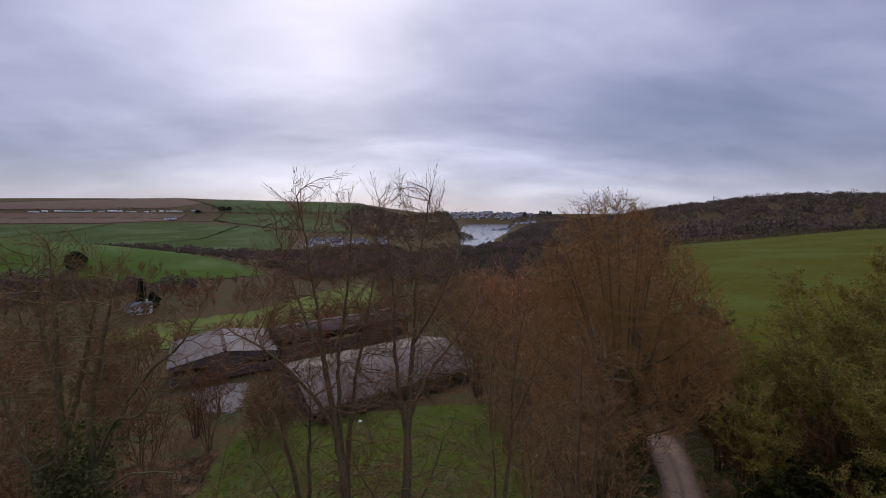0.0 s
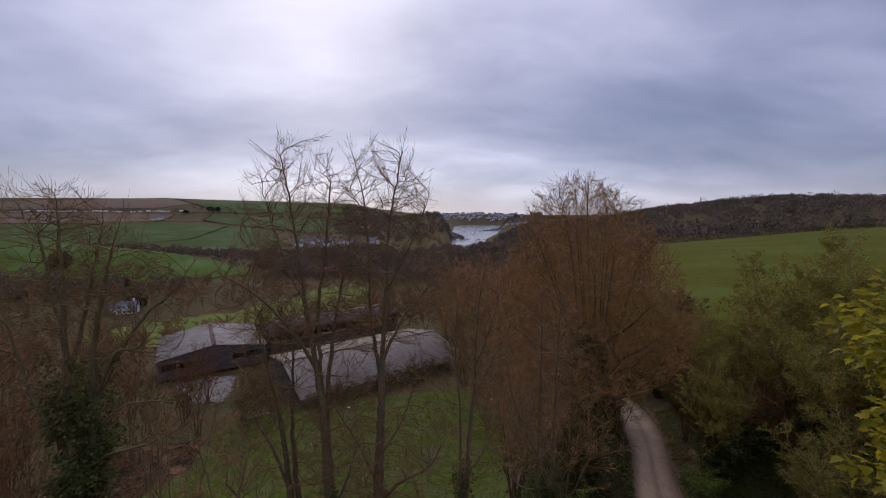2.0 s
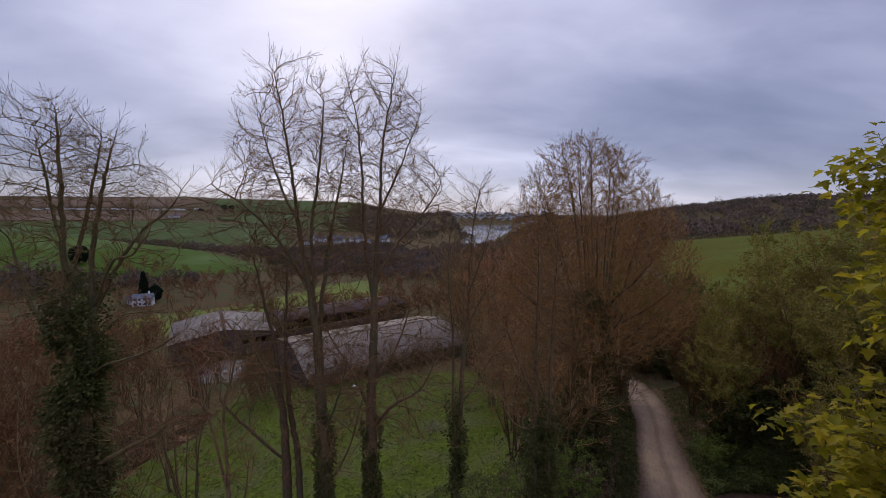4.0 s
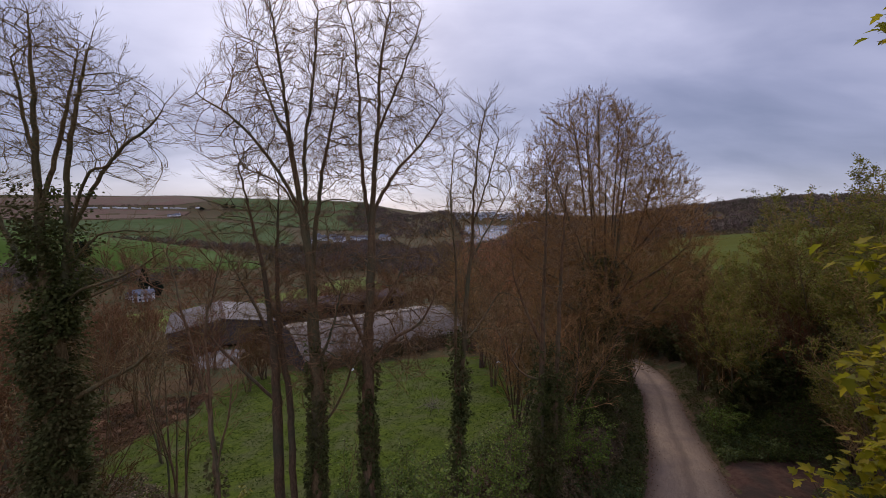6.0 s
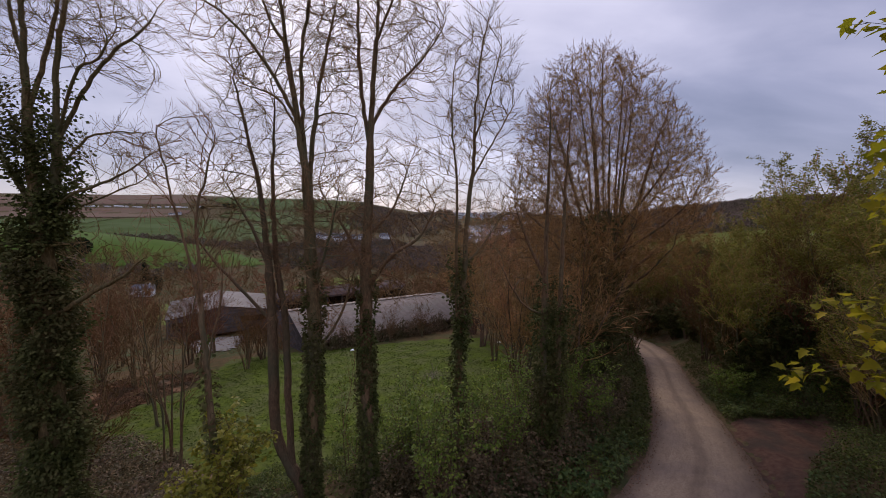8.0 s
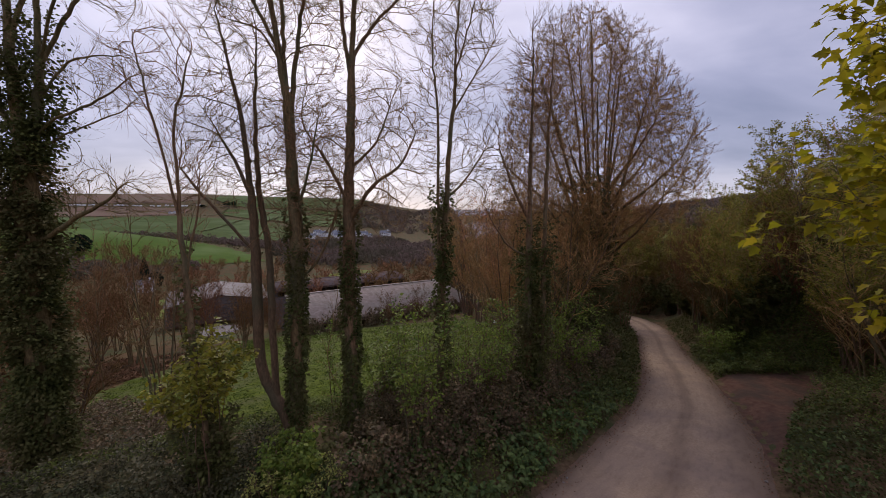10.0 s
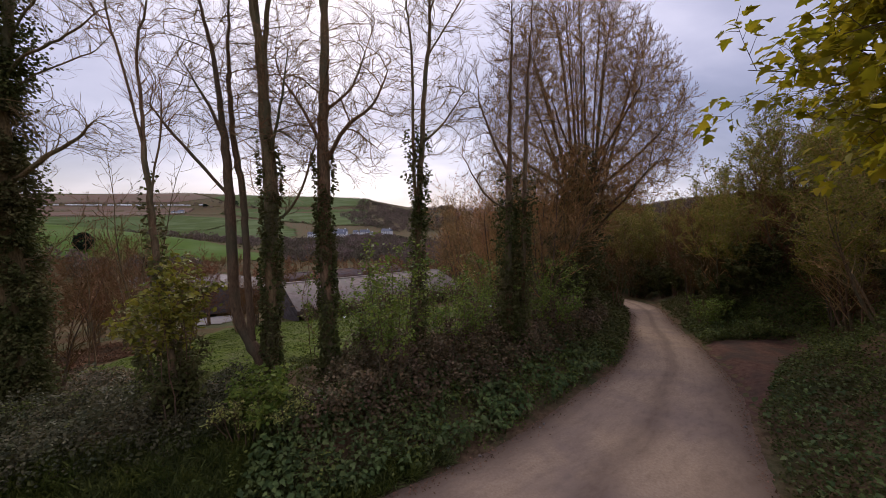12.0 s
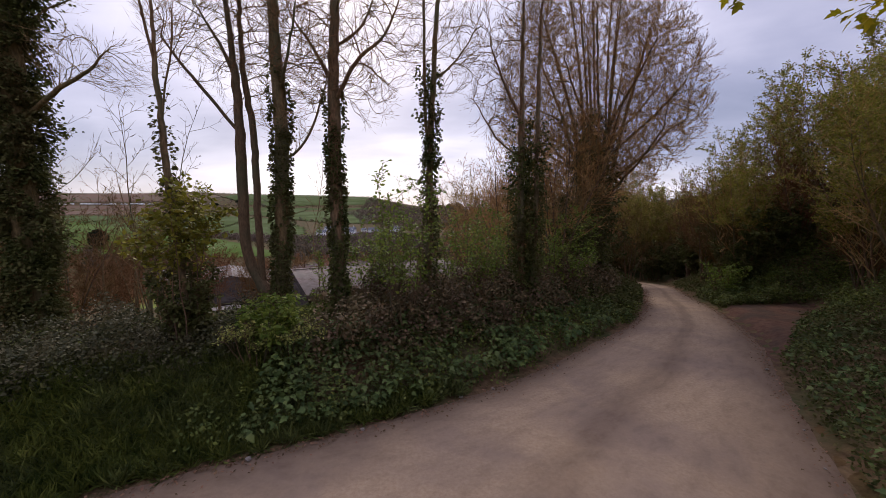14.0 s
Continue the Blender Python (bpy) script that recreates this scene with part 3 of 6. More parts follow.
def build_lane():
    """The lane as a strip between its two edges, slightly crowned."""
    left, right = curve_through(LANE_LEFT, 14), curve_through(LANE_RIGHT, 14)
    m = 17
    s = np.linspace(0, 1, m)
    edge = 0.10 * wave(left[:, 0] * 3, left[:, 1] * 3, 1.0)
    grid = left[:, None, :] * (1 - s)[None, :, None] + right[:, None, :] * s[None, :, None]
    grid[:, 0, 1] += edge
    grid[:, -1, 0] += edge
    run = np.concatenate([[0], np.cumsum(np.linalg.norm(np.diff((left + right) / 2, axis=0), axis=1))])
    x, y = grid[..., 0], grid[..., 1]
    ruts = -0.025 * np.exp(-((s - 0.3) / 0.1) ** 2) - 0.025 * np.exp(-((s - 0.72) / 0.1) ** 2)
    z = lane_height(y) + 0.075 + ruts[None, :] + 0.012 * wave(x, y, 0.7) - 0.03 * (np.abs(s - 0.5) * 2)[None, :] ** 6
    v = np.stack([x, y, z], -1).reshape(-1, 3)
    uv = np.stack([np.broadcast_to(s, x.shape), np.broadcast_to(run[:, None], x.shape)], -1).reshape(-1, 2)
    idx = np.arange(len(v)).reshape(x.shape)
    q = np.stack([idx[:-1, :-1], idx[:-1, 1:], idx[1:, 1:], idx[1:, :-1]], -1).reshape(-1, 4)
    ob = put("road", v, q, M["road"], uv=uv, shade=True)
    tagged(ob, "narrow worn country lane with pale wheel tracks", "road", kind="structure")


build_ground()
build_lane()
drape("bank_ground", [(-30, 2), (-22, 10), (-14, 17), (-3, 15), (2, 19), (5, 26), (9, 36), (13, 44), (20, 44), (15.4, 30), (12.2, 23), (10.7, 19.4), (8.2, 15.2), (5.6, 12.2), (2.1, 9.1), (-1.7, 6.6), (-4.6, 5.0), (-9.2, 2.0), (-16, -2.2), (-26, -8)],
      0.4, 0.03, M["litter"], 0.15, "dark leaf litter and soil on the roadside bank", "ground")
drape("verge_ground", [(4.2, -6), (3.6, 0.5), (6.1, 6.2), (8.1, 9.8), (9.9, 12.9), (11.1, 15.5), (12.5, 18.9), (14.2, 23.3), (15.8, 27.3), (17.4, 31.2), (19.2, 36), (23, 44), (36, 44), (30, 30), (26, 18), (24, 6), (20, -6)],
      0.4, 0.03, M["litter"], 0.15, "dark leaf litter under the roadside shrubs", "ground")
drape("gateway_earth", GATEWAY, 0.2, 0.042, M["earth"], 0.25,
      "bare reddish earth in a field gateway beside the lane", "ground")
drape("paddock", [(-21, 19.5), (-12.5, 17), (-4, 14.0), (2.0, 18), (4.6, 27), (4.8, 38), (3.5, 45), (-2, 47), (-11, 46.5), (-20, 45.5), (-26, 44.5), (-25, 39), (-22.5, 32), (-24, 26)], 0.45, 0.07, M["grass"], 0.6,
      "small paddock of lush green grass", "field")
drape("bracken_patch", [(-33, 22), (-22.5, 20.5), (-24.6, 26.5), (-23.1, 31.5), (-25.6, 38), (-33, 38), (-36, 30)], 0.5, 0.10, M["bracken"], 0.8, "strip of dead brown bracken beside the paddock", "ground")
drape("yard", [(-35.5, 52.5), (-30.5, 51.5), (-34.0, 61), (-37, 68), (-42, 70), (-47, 66), (-42.5, 61)], 0.8, 0.12, M["concrete"], 0.3, "stained concrete yard before the barn", "ground")
drape("pasture", [(24, 24), (40, 22), (70, 30), (150, 90), (262, 214), (250, 238), (190, 232), (128, 222), (60, 110), (36, 62), (30, 44)], 2.0, 0.14, M["pasture"], 1.5,
      "smooth green pasture that rises beyond the lane", "field")
drape("meadow", [(-160, 168), (-122, 150), (-96, 142), (-66, 150), (-48, 190), (-40, 250), (-60, 300), (-84, 280), (-112, 215), (-150, 190)], 3.0, 0.4, M["meadow"], 3.0,
      "bright yellow-green meadow in the valley", "field")
drape("spur_field", [(-660, 440), (-470, 418), (-330, 405), (-240, 392), (-178, 362), (-160, 336), (-210, 285), (-300, 262), (-420, 260), (-640, 330)], 5.0, 0.6, M["far_bright"], 4.0,
      "bright green sloping field across the valley", "field")
drape("hill_field", [(-1260, 1090), (-935, 1095), (-820, 1175), (-560, 1060), (-430, 975), (-300, 760), (-250, 600), (-330, 520), (-480, 560), (-690, 650), (-960, 720)], 9.0, 1.0, M["far_green"], 8.0,
      "large green field on the hillside", "field")
drape("hill_field", [(-740, 1240), (-760, 1335), (-285, 1335), (-185, 870), (-295, 890), (-530, 1080)], 9.0, 1.0, M["far_green"], 8.0, "green field divided by hedges on the hillside", "field")
drape("plough_field", [(-1640, 1370), (-1330, 1366), (-1070, 1368), (-890, 1345), (-850, 1215), (-1000, 1130), (-1320, 1128), (-1560, 1130)], 10.0, 1.0, M["plough"], 8.0,
      "red-brown ploughed field on the hillside", "field")
drape("plough_field", [(-2000, 1450), (-1650, 1440), (-1330, 1440), (-1030, 1455), (-960, 1560), (-1180, 1780), (-1500, 1800), (-2100, 1760)], 14.0, 1.2, M["plough"], 10.0,
      "red-brown ploughed field below the skyline", "field")
drape("hill_field", [(-960, 1570), (-775, 1385), (-610, 1370), (-300, 1395), (-330, 1640), (-700, 1800), (-1000, 1820)], 12.0, 1.2, M["far_green"], 10.0, "green field below the skyline", "field")


def build_water():
    """The estuary's surface."""
    n = 60
    gx, gy = np.meshgrid(np.linspace(-250, 900, n), np.linspace(560, 2600, n))
    v = np.stack([gx, gy, np.full(gx.shape, -40.6)], -1).reshape(-1, 3)
    idx = np.arange(n * n).reshape(n, n)
    q = np.stack([idx[:-1, :-1], idx[:-1, 1:], idx[1:, 1:], idx[1:, :-1]], -1).reshape(-1, 4)
    tagged(put("water", v, q, M["water"]), "calm grey-blue water of the estuary", "water", kind="structure")


build_water()


# ---------------------------------------------------------------- trees along the lane
ASH = dict(points=(14, 7, 4, 3, 2), counts=(20, 11, 10, 8), norm=(1, 3.0, 1.4, 0.7), begin=(0.19, 0.14, 0.12, 0.1), angle=(54, 46, 44, 42), ratio=(0.22, 0.48, 0.50, 0.55), wobble=(0.028, 0.09, 0.12, 0.14, 0.14),
           lift=(0.02, 0.085, 0.07, 0.05, 0.04), stout=0.014, twig=0.0068, shape=lambda f: 1.25 - 0.75 * f)
THIN = dict(ASH, counts=(24, 9, 8, 7), ratio=(0.20, 0.46, 0.50, 0.52), begin=(0.28, 0.16, 0.12, 0.1), angle=(46, 44, 42, 42))
SCRUB = dict(points=(8, 5, 3, 2), counts=(10, 6, 8), norm=(1, 2.4, 1.1), begin=(0.2, 0.15, 0.1), angle=(36, 36, 36), ratio=(0.34, 0.5, 0.55), wobble=(0.06, 0.09, 0.12, 0.14),
             lift=(0.02, 0.06, 0.05, 0.04), stout=0.014, twig=0.0125, shape=lambda f: 1.1 - 0.5 * f)
WOODLAND = dict(points=(5, 4, 2), counts=(13, 23), norm=(1, 4.0), begin=(0.2, 0.1), angle=(50, 42), ratio=(0.40, 0.36), wobble=(0.07, 0.10, 0.13), lift=(0.02, 0.07, 0.06), stout=0.02, twig=0.08,
                shape=lambda f: 1.2 - 0.7 * f)


def ground_at(x, y):
    return float(height(np.array(float(x)), np.array(float(y))))


def lobe_points(rng, lobes, count):
    """Points inside a crown made of egg-shaped lobes: (x, y, z, half width, half depth, half height, share)."""
    share = np.array([q[6] for q in lobes], float)
    pick = rng.choice(len(lobes), count, p=share / share.sum())
    p = unit(rng.normal(0, 1, (count, 3))) * rng.uniform(0, 1, (count, 1)) ** 0.36
    lobe = np.array([q[:6] for q in lobes], float)[pick]
    return lobe[:, :3] + p * lobe[:, 3:]


def dome_points(rng, profile, count):
    """Points inside a domed crown given by (height, radius), thickest towards its outside; its top leans to one side."""
    z, r = np.array(profile, float).T
    h = rng.uniform(z[0], z[-1], count * 4)
    wide = np.interp(h, z, r)
    h = h[rng.uniform(0, 1, count * 4) < (wide / r.max()) ** 1.3][:count]
    wide = np.interp(h, z, r) * rng.uniform(0.05, 1, len(h)) ** 0.4
    a = rng.uniform(0, 2 * np.pi, len(h))
    return np.stack([wide * np.cos(a) - 1.0 * smooth(10, 18.8, h), wide * np.sin(a) * 0.86, h], -1)


def branch_out(rng, leaders, goals, kill_last=0.3, up=0.22, step=0.22):
    """Branches that spread from the leaders into the places still empty in the crown (goals). Returns node places, parents and the leaders' nodes."""
    nodes, parent, runs = [], [], []
    for line in leaders:
        pts = curve_through(line, 8)
        run = np.concatenate([[0], np.cumsum(np.linalg.norm(np.diff(pts, axis=0), axis=1))])
        n = max(3, int(run[-1] / step))
        pts = np.stack([np.interp(np.linspace(0, run[-1], n + 1), run, pts[:, k]) for k in range(3)], -1)
        pts[1:] += rng.normal(0, 0.012, (n, 3))
        if nodes:
            near = int(np.argmin(np.linalg.norm(np.array(nodes) - pts[0], axis=1)))
            gap = np.array(nodes[near]) - pts[0]
            pts = pts + gap * np.linspace(1, 0, n + 1)[:, None] ** 2
            ids = [near]
        else:
            nodes.append(pts[0])
            parent.append(-1)
            ids = [0]
        for p in pts[1:]:
            parent.append(ids[-1])
            ids.append(len(nodes))
            nodes.append(p)
        runs.append(ids)
    pos, par = np.array(nodes), np.array(parent)
    heading = np.zeros_like(pos)
    heading[1:] = unit(pos[1:] - pos[np.maximum(par[1:], 0)])
    kids = np.zeros(len(pos), int)
    everything = goals
    for share, kill, reach in ((0.12, 0.5, 7.0), (1.0, kill_last, 2.2)):      # boughs, then branches
        goals = everything[:int(len(everything) * share)]
        best, who, tried = np.full(len(goals), 1e9), np.zeros(len(goals), int), np.zeros(len(goals), bool)
        fresh = np.arange(len(pos))
        for _ in range(90):
            d = (goals ** 2).sum(1)[:, None] + (pos[fresh] ** 2).sum(1)[None, :] - 2 * goals @ pos[fresh].T
            k = np.argmin(d, 1)
            dk = np.sqrt(np.maximum(d[np.arange(len(goals)), k], 0))
            better = dk < best
            who, best = np.where(better, fresh[k], who), np.where(better, dk, best)
            alive = (best > kill) & (better | ~tried)      # a place reached, or no longer neared, is done with
            goals, best, who = goals[alive], best[alive], who[alive]
            near = best < reach
            if not near.any():
                break
            pull = np.zeros_like(pos)
            np.add.at(pull, who[near], unit(goals[near] - pos[who[near]]))
            grow_at = np.unique(who[near])
            way = unit(unit(pull[grow_at]) + heading[grow_at] * 0.4 + np.array([0, 0, up]) + rng.normal(0, 0.07, (len(grow_at), 3)))
            spot = pos[grow_at] + way * step
            gap = (spot ** 2).sum(1)[:, None] + (pos ** 2).sum(1)[None, :] - 2 * spot @ pos.T
            free = (gap.min(1) > (0.55 * step) ** 2) & (kids[grow_at] < 4)
            lost = ~free[np.clip(np.searchsorted(grow_at, who), 0, len(grow_at) - 1)] & near
            goals, best, who, tried = goals[~lost], best[~lost], who[~lost], near[~lost]
            grow_at, way, spot = grow_at[free], way[free], spot[free]
            kids[grow_at] += 1
            kids = np.concatenate([kids, np.zeros(len(grow_at), int)])
            fresh = np.arange(len(pos), len(pos) + len(grow_at))
            pos, par, heading = np.concatenate([pos, spot]), np.concatenate([par, grow_at]), np.concatenate([heading, way])
            if not len(fresh):
                break
    return pos, par, runs


def wood_chains(pos, par, trunk, tip=0.0095):
    """Thickness by the number of twigs carried, and the wood as unbroken lines, each from its fork to its end."""
    n = len(pos)
    carried, children = np.zeros(n), [[] for _ in range(n)]
    for i in range(n - 1, 0, -1):
        carried[i] = max(carried[i], 1.0)
        carried[par[i]] += carried[i]
        children[par[i]].append(i)
    power = math.log(carried[0]) / math.log(trunk / tip)
    rad = tip * np.maximum(carried, 1.0) ** (1 / power)
    low, high = pos[:, 2].min(), pos[:, 2].max()
    rad = tip + (rad - tip) * (1 - 0.45 * smooth(0.25, 0.95, (pos[:, 2] - low) / (high - low)))
    soft = pos.copy()
    for i in range(1, n):
        if len(children[i]) == 1 and rad[i] < 0.05:
            soft[i] = pos[i] * 0.5 + (pos[par[i]] + pos[children[i][0]]) * 0.25
    chains, todo = [], [(0, -1)]
    while todo:
        i, root = todo.pop()
        line = [root, i] if root >= 0 else [i]
        while children[line[-1]]:
            kids = sorted(children[line[-1]], key=lambda c: -carried[c])
            todo.extend((c, line[-1]) for c in kids[1:])
            line.append(kids[0])
        chains.append(line)
    return soft, rad, chains


def wood_mesh(pos, rad, chains):
    """Tubes round the lines, a few at a time by their length; a side branch starts at its own thickness."""
    groups = {}
    for line in chains:
        r = rad[line].copy()
        r[0] = min(r[0], r[1] * 1.15) if len(line) > 1 and line[0] != 0 else r[0]
        sides = 9 if r[0] > 0.07 else 5 if r[0] > 0.022 else 3
        groups.setdefault((len(line), sides), []).append((pos[line], r))
    made = [tubes((np.array([p for p, _ in g]), np.array([r for _, r in g])), sides) for (n, sides), g in groups.items() if n > 1]
    return joined(made)


def twigs(rng, pos, par, rad, length, up, thick):
    """Slim shoots set round every thin branch, each with side shoots; returns their mesh and the lines of the outermost ones."""
    last = np.ones(len(pos), bool)
    last[par[1:]] = False
    some = np.flatnonzero((rad < 0.034) & (np.arange(len(pos)) > 0))
    at = np.concatenate([some, np.repeat(np.flatnonzero(last), 2)])
    n = len(at)
    along = unit(pos[at] - pos[par[at]])
    side = unit(np.cross(along, np.array([0.23, 0.31, 0.92]) + rng.normal(0, 0.05, (n, 3))))
    other = np.cross(along, side)
    a = (at * 2.39996 + rng.normal(0, 0.5, n))[:, None]
    lean = np.where(last[at], 0.35, 0.85)[:, None] * rng.uniform(0.7, 1.2, (n, 1))
    way = unit(along + (side * np.cos(a) + other * np.sin(a)) * lean + np.array([0, 0, up * 0.8]))
    start = pos[at] - along * rng.uniform(0, 0.2, (n, 1))
    lines = limbs(rng, start, way, length * rng.uniform(0.45, 1.2, n), 3, 0.05, up * 0.25)
    mesh = tubes((lines, np.broadcast_to(np.linspace(thick * 2, thick, 4), (n, 4))), 3)
    k = np.repeat(np.arange(n), 4)
    f = np.tile(np.array([0.35, 0.6, 0.8, 0.98]), n)
    i = np.minimum((f * 3).astype(int), 2)
    base, step = lines[k, i], lines[k, i + 1] - lines[k, i]
    base = base + step * (f * 3 - i)[:, None]
    ahead = unit(step)
    turn = unit(np.cross(ahead, rng.normal(0, 1, ahead.shape)))
    out = unit(ahead + turn * rng.uniform(0.45, 0.9, (len(k), 1)) * np.where(f > 0.9, 0.3, 1.0)[:, None] + np.array([0, 0, up * 0.6]))
    fine = length * rng.uniform(0.28, 0.62, len(k))[:, None]
    mid = base + out * fine * 0.5 + rng.normal(0, 0.008, out.shape)
    return *mesh, np.stack([base, mid, mid + unit(out + np.array([0, 0, up * 0.4])) * fine * 0.5], 1)


def crown_tree(name, seed, foot, leaders, crown, label, trunk=0.2, goals=2200, category="tree", ivy=0, ivy_top=6.0, ivy_spread=0.13, ivied=1, wood="bark", twig="twig", ivy_leaf=1.0, bud=0, group="", twig_length=0.6, twig_size=0.0027, kill=0.3, up=0.22, tuft=0.0):
    """A bare tree. leaders: lines of (x, y, height) from the foot, the first from the ground; crown: lobes or a (height, radius) profile."""
    rng = np.random.default_rng(seed)
    z = ground_at(*foot) - 0.12
    tree = thing(name, label, category, (foot[0], foot[1], z), group=group)
    lines = [np.array(q, float) - np.array([0, 0, z]) for q in leaders]
    lines[0] = np.concatenate([[[lines[0][0, 0], lines[0][0, 1], 0.0]], lines[0]]) if lines[0][0, 2] > 0.4 else lines[0]
    aims = (lobe_points(rng, crown, goals) if len(crown[0]) == 7 else dome_points(rng, crown, goals)) - np.array([0, 0, z])
    pos, par, runs = branch_out(rng, lines, aims, kill, up)
    pos, rad, chains = wood_chains(pos, par, trunk)
    rad[:2] *= np.array([1.35, 1.12])
    thick = [q for q in chains if rad[q].max() > 0.03]
    thin = [q for q in chains if rad[q].max() <= 0.03]
    put("trunk", *wood_mesh(pos, rad, thick), M[wood], tree, shade=True)
    v, f = wood_mesh(pos, rad, thin)
    v3, f3, tips = twigs(rng, pos, par, rad, twig_length, up, twig_size)
    v2, f2 = sprigs(rng, (tips, np.full(tips.shape[:2], twig_size)))
    v, f = joined([(v, f), (v3, f3)])
    put("crown", np.concatenate([v, v2]), [f, f2 + len(v)], M[twig], tree, "crown of fine bare branches and twigs")
    if ivy:
        clad = [(pos[q][None], rad[q][None]) for q in (runs[k] for k in range(ivied))]
        at, out = along_limbs(rng, clad, ivy, ivy_spread, top=ivy_top - z)
        lumps = wave(at[:, 2] * 2.0, np.arctan2(out[:, 1], out[:, 0]) * 1.4, 1.0, seed) + 0.5 * wave(at[:, 2] * 5.0, out[:, 0] * 3.0, 1.0, seed + 3)
        keep = lumps > -0.35 + 0.5 * smooth(0.6, 1.0, at[:, 2] / (ivy_top - z))
        at, out = at[keep] + out[keep] * (ivy_spread * (1.3 + tuft) * np.clip(lumps[keep], 0, 1.4))[:, None], out[keep]
        put("ivy", *leaf_mesh(rng, at, out + np.array([0, 0, -0.5]), rng.uniform(0.055, 0.115, len(at)) * ivy_leaf, 0.85), M["ivy"], tree, "climbing ivy with glossy dark leaves")
    if bud:
        pick = rng.choice(len(tips), bud)
        put("catkin_growth", *leaf_mesh(rng, tips[pick, 2] - (tips[pick, 2] - tips[pick, 1]) * rng.uniform(0, 0.8, (bud, 1)), rng.normal(0, 0.5, (bud, 3)) + np.array([0, 0, 0.7]), rng.uniform(0.04, 0.10, bud), 0.45), M["bud"], tree, "rust-brown buds along the twigs")
    return tree


BANK = "bare trees on the bank"
crown_tree("ash_tree", 11, (-4.85, 10.9),
           [[(0, 0, 1.1), (0.14, 0, 4.5), (0.2, 0, 6.8), (0.12, 0, 8.6), (0.06, 0, 10.4), (-0.2, 0, 12.4), (-0.46, 0, 14.4), (-0.73, 0, 16.7), (-1.0, 0, 18.3)],
            [(0.06, 0.05, 10.4), (-0.1, 0.2, 12.7), (-0.1, 0.25, 14.0), (0.13, 0.3, 15.6), (0.34, 0.3, 17.8)],
            [(0.1, 0.1, 9.0), (0.06, 0.4, 11.2), (0.3, 0.6, 13.4), (0.68, 0.8, 15.5), (0.9, 0.9, 17.0)],
            [(-0.2, 0, 12.2), (-0.81, -0.4, 13.5), (-1.54, -0.6, 14.4), (-2.5, -0.7, 15.1)], [(-0.46, 0, 14.2), (-1.1, 0.5, 15.1), (-1.8, 0.9, 16.8)], [(-0.1, 0, 11.8), (-0.9, 0.5, 12.9), (-2.2, 0.9, 13.4)],
            [(0.16, 0, 7.6), (0.7, -0.5, 8.7), (1.2, -0.9, 10.2)], [(0.18, 0, 5.8), (0.75, 0.5, 6.6), (1.2, 0.9, 8.2)]],
           [(-0.5, 0.2, 15.4, 1.8, 1.8, 3.4, 5), (-1.7, 0.0, 14.4, 1.3, 1.5, 1.5, 1.8), (0.5, 0.2, 13.2, 1.2, 1.5, 2.6, 1.6), (0.4, 0.1, 8.8, 1.6, 1.6, 2.8, 2.0)],
           "tall bare grey-brown tree with an ivy-covered trunk on the bank", 0.20, 3700, ivy=7500, ivy_top=8.2, ivy_spread=0.05, group=BANK, tuft=0.7)
crown_tree("ash_tree", 12, (-5.05, 10.95),
           [[(0.12, -0.1, 1.2), (0.0, -0.1, 1.8), (-0.34, -0.1, 2.3), (-0.66, -0.05, 2.9), (-0.82, 0, 3.8), (-0.82, 0, 5.4), (-0.83, 0, 7.2), (-0.92, 0, 8.8), (-1.1, 0.1, 10.2), (-1.5, 0.2, 12.0), (-1.85, 0.3, 13.4)],
            [(-0.05, 0.05, 2.4), (-0.28, 0.15, 4.6), (-0.45, 0.25, 6.8), (-0.75, 0.3, 8.5), (-0.85, 0.4, 10.4), (-0.8, 0.5, 13.0)],
            [(-0.85, 0, 6.6), (-1.5, -0.4, 7.6), (-2.4, -0.7, 8.9)], [(-0.9, 0, 8.2), (-1.6, 0.5, 9.3), (-2.5, 0.8, 10.6)]],
           [(-1.3, 0.2, 12.0, 1.2, 1.3, 2.2, 2), (-1.9, 0.0, 9.6, 1.2, 1.3, 2.0, 2.2), (-0.4, 0.5, 9.6, 0.9, 1.0, 2.2, 0.8)],
           "leaning bare tree with a kinked red-brown stem beside a taller one", 0.19, 1500, wood="bark_red", group=BANK)
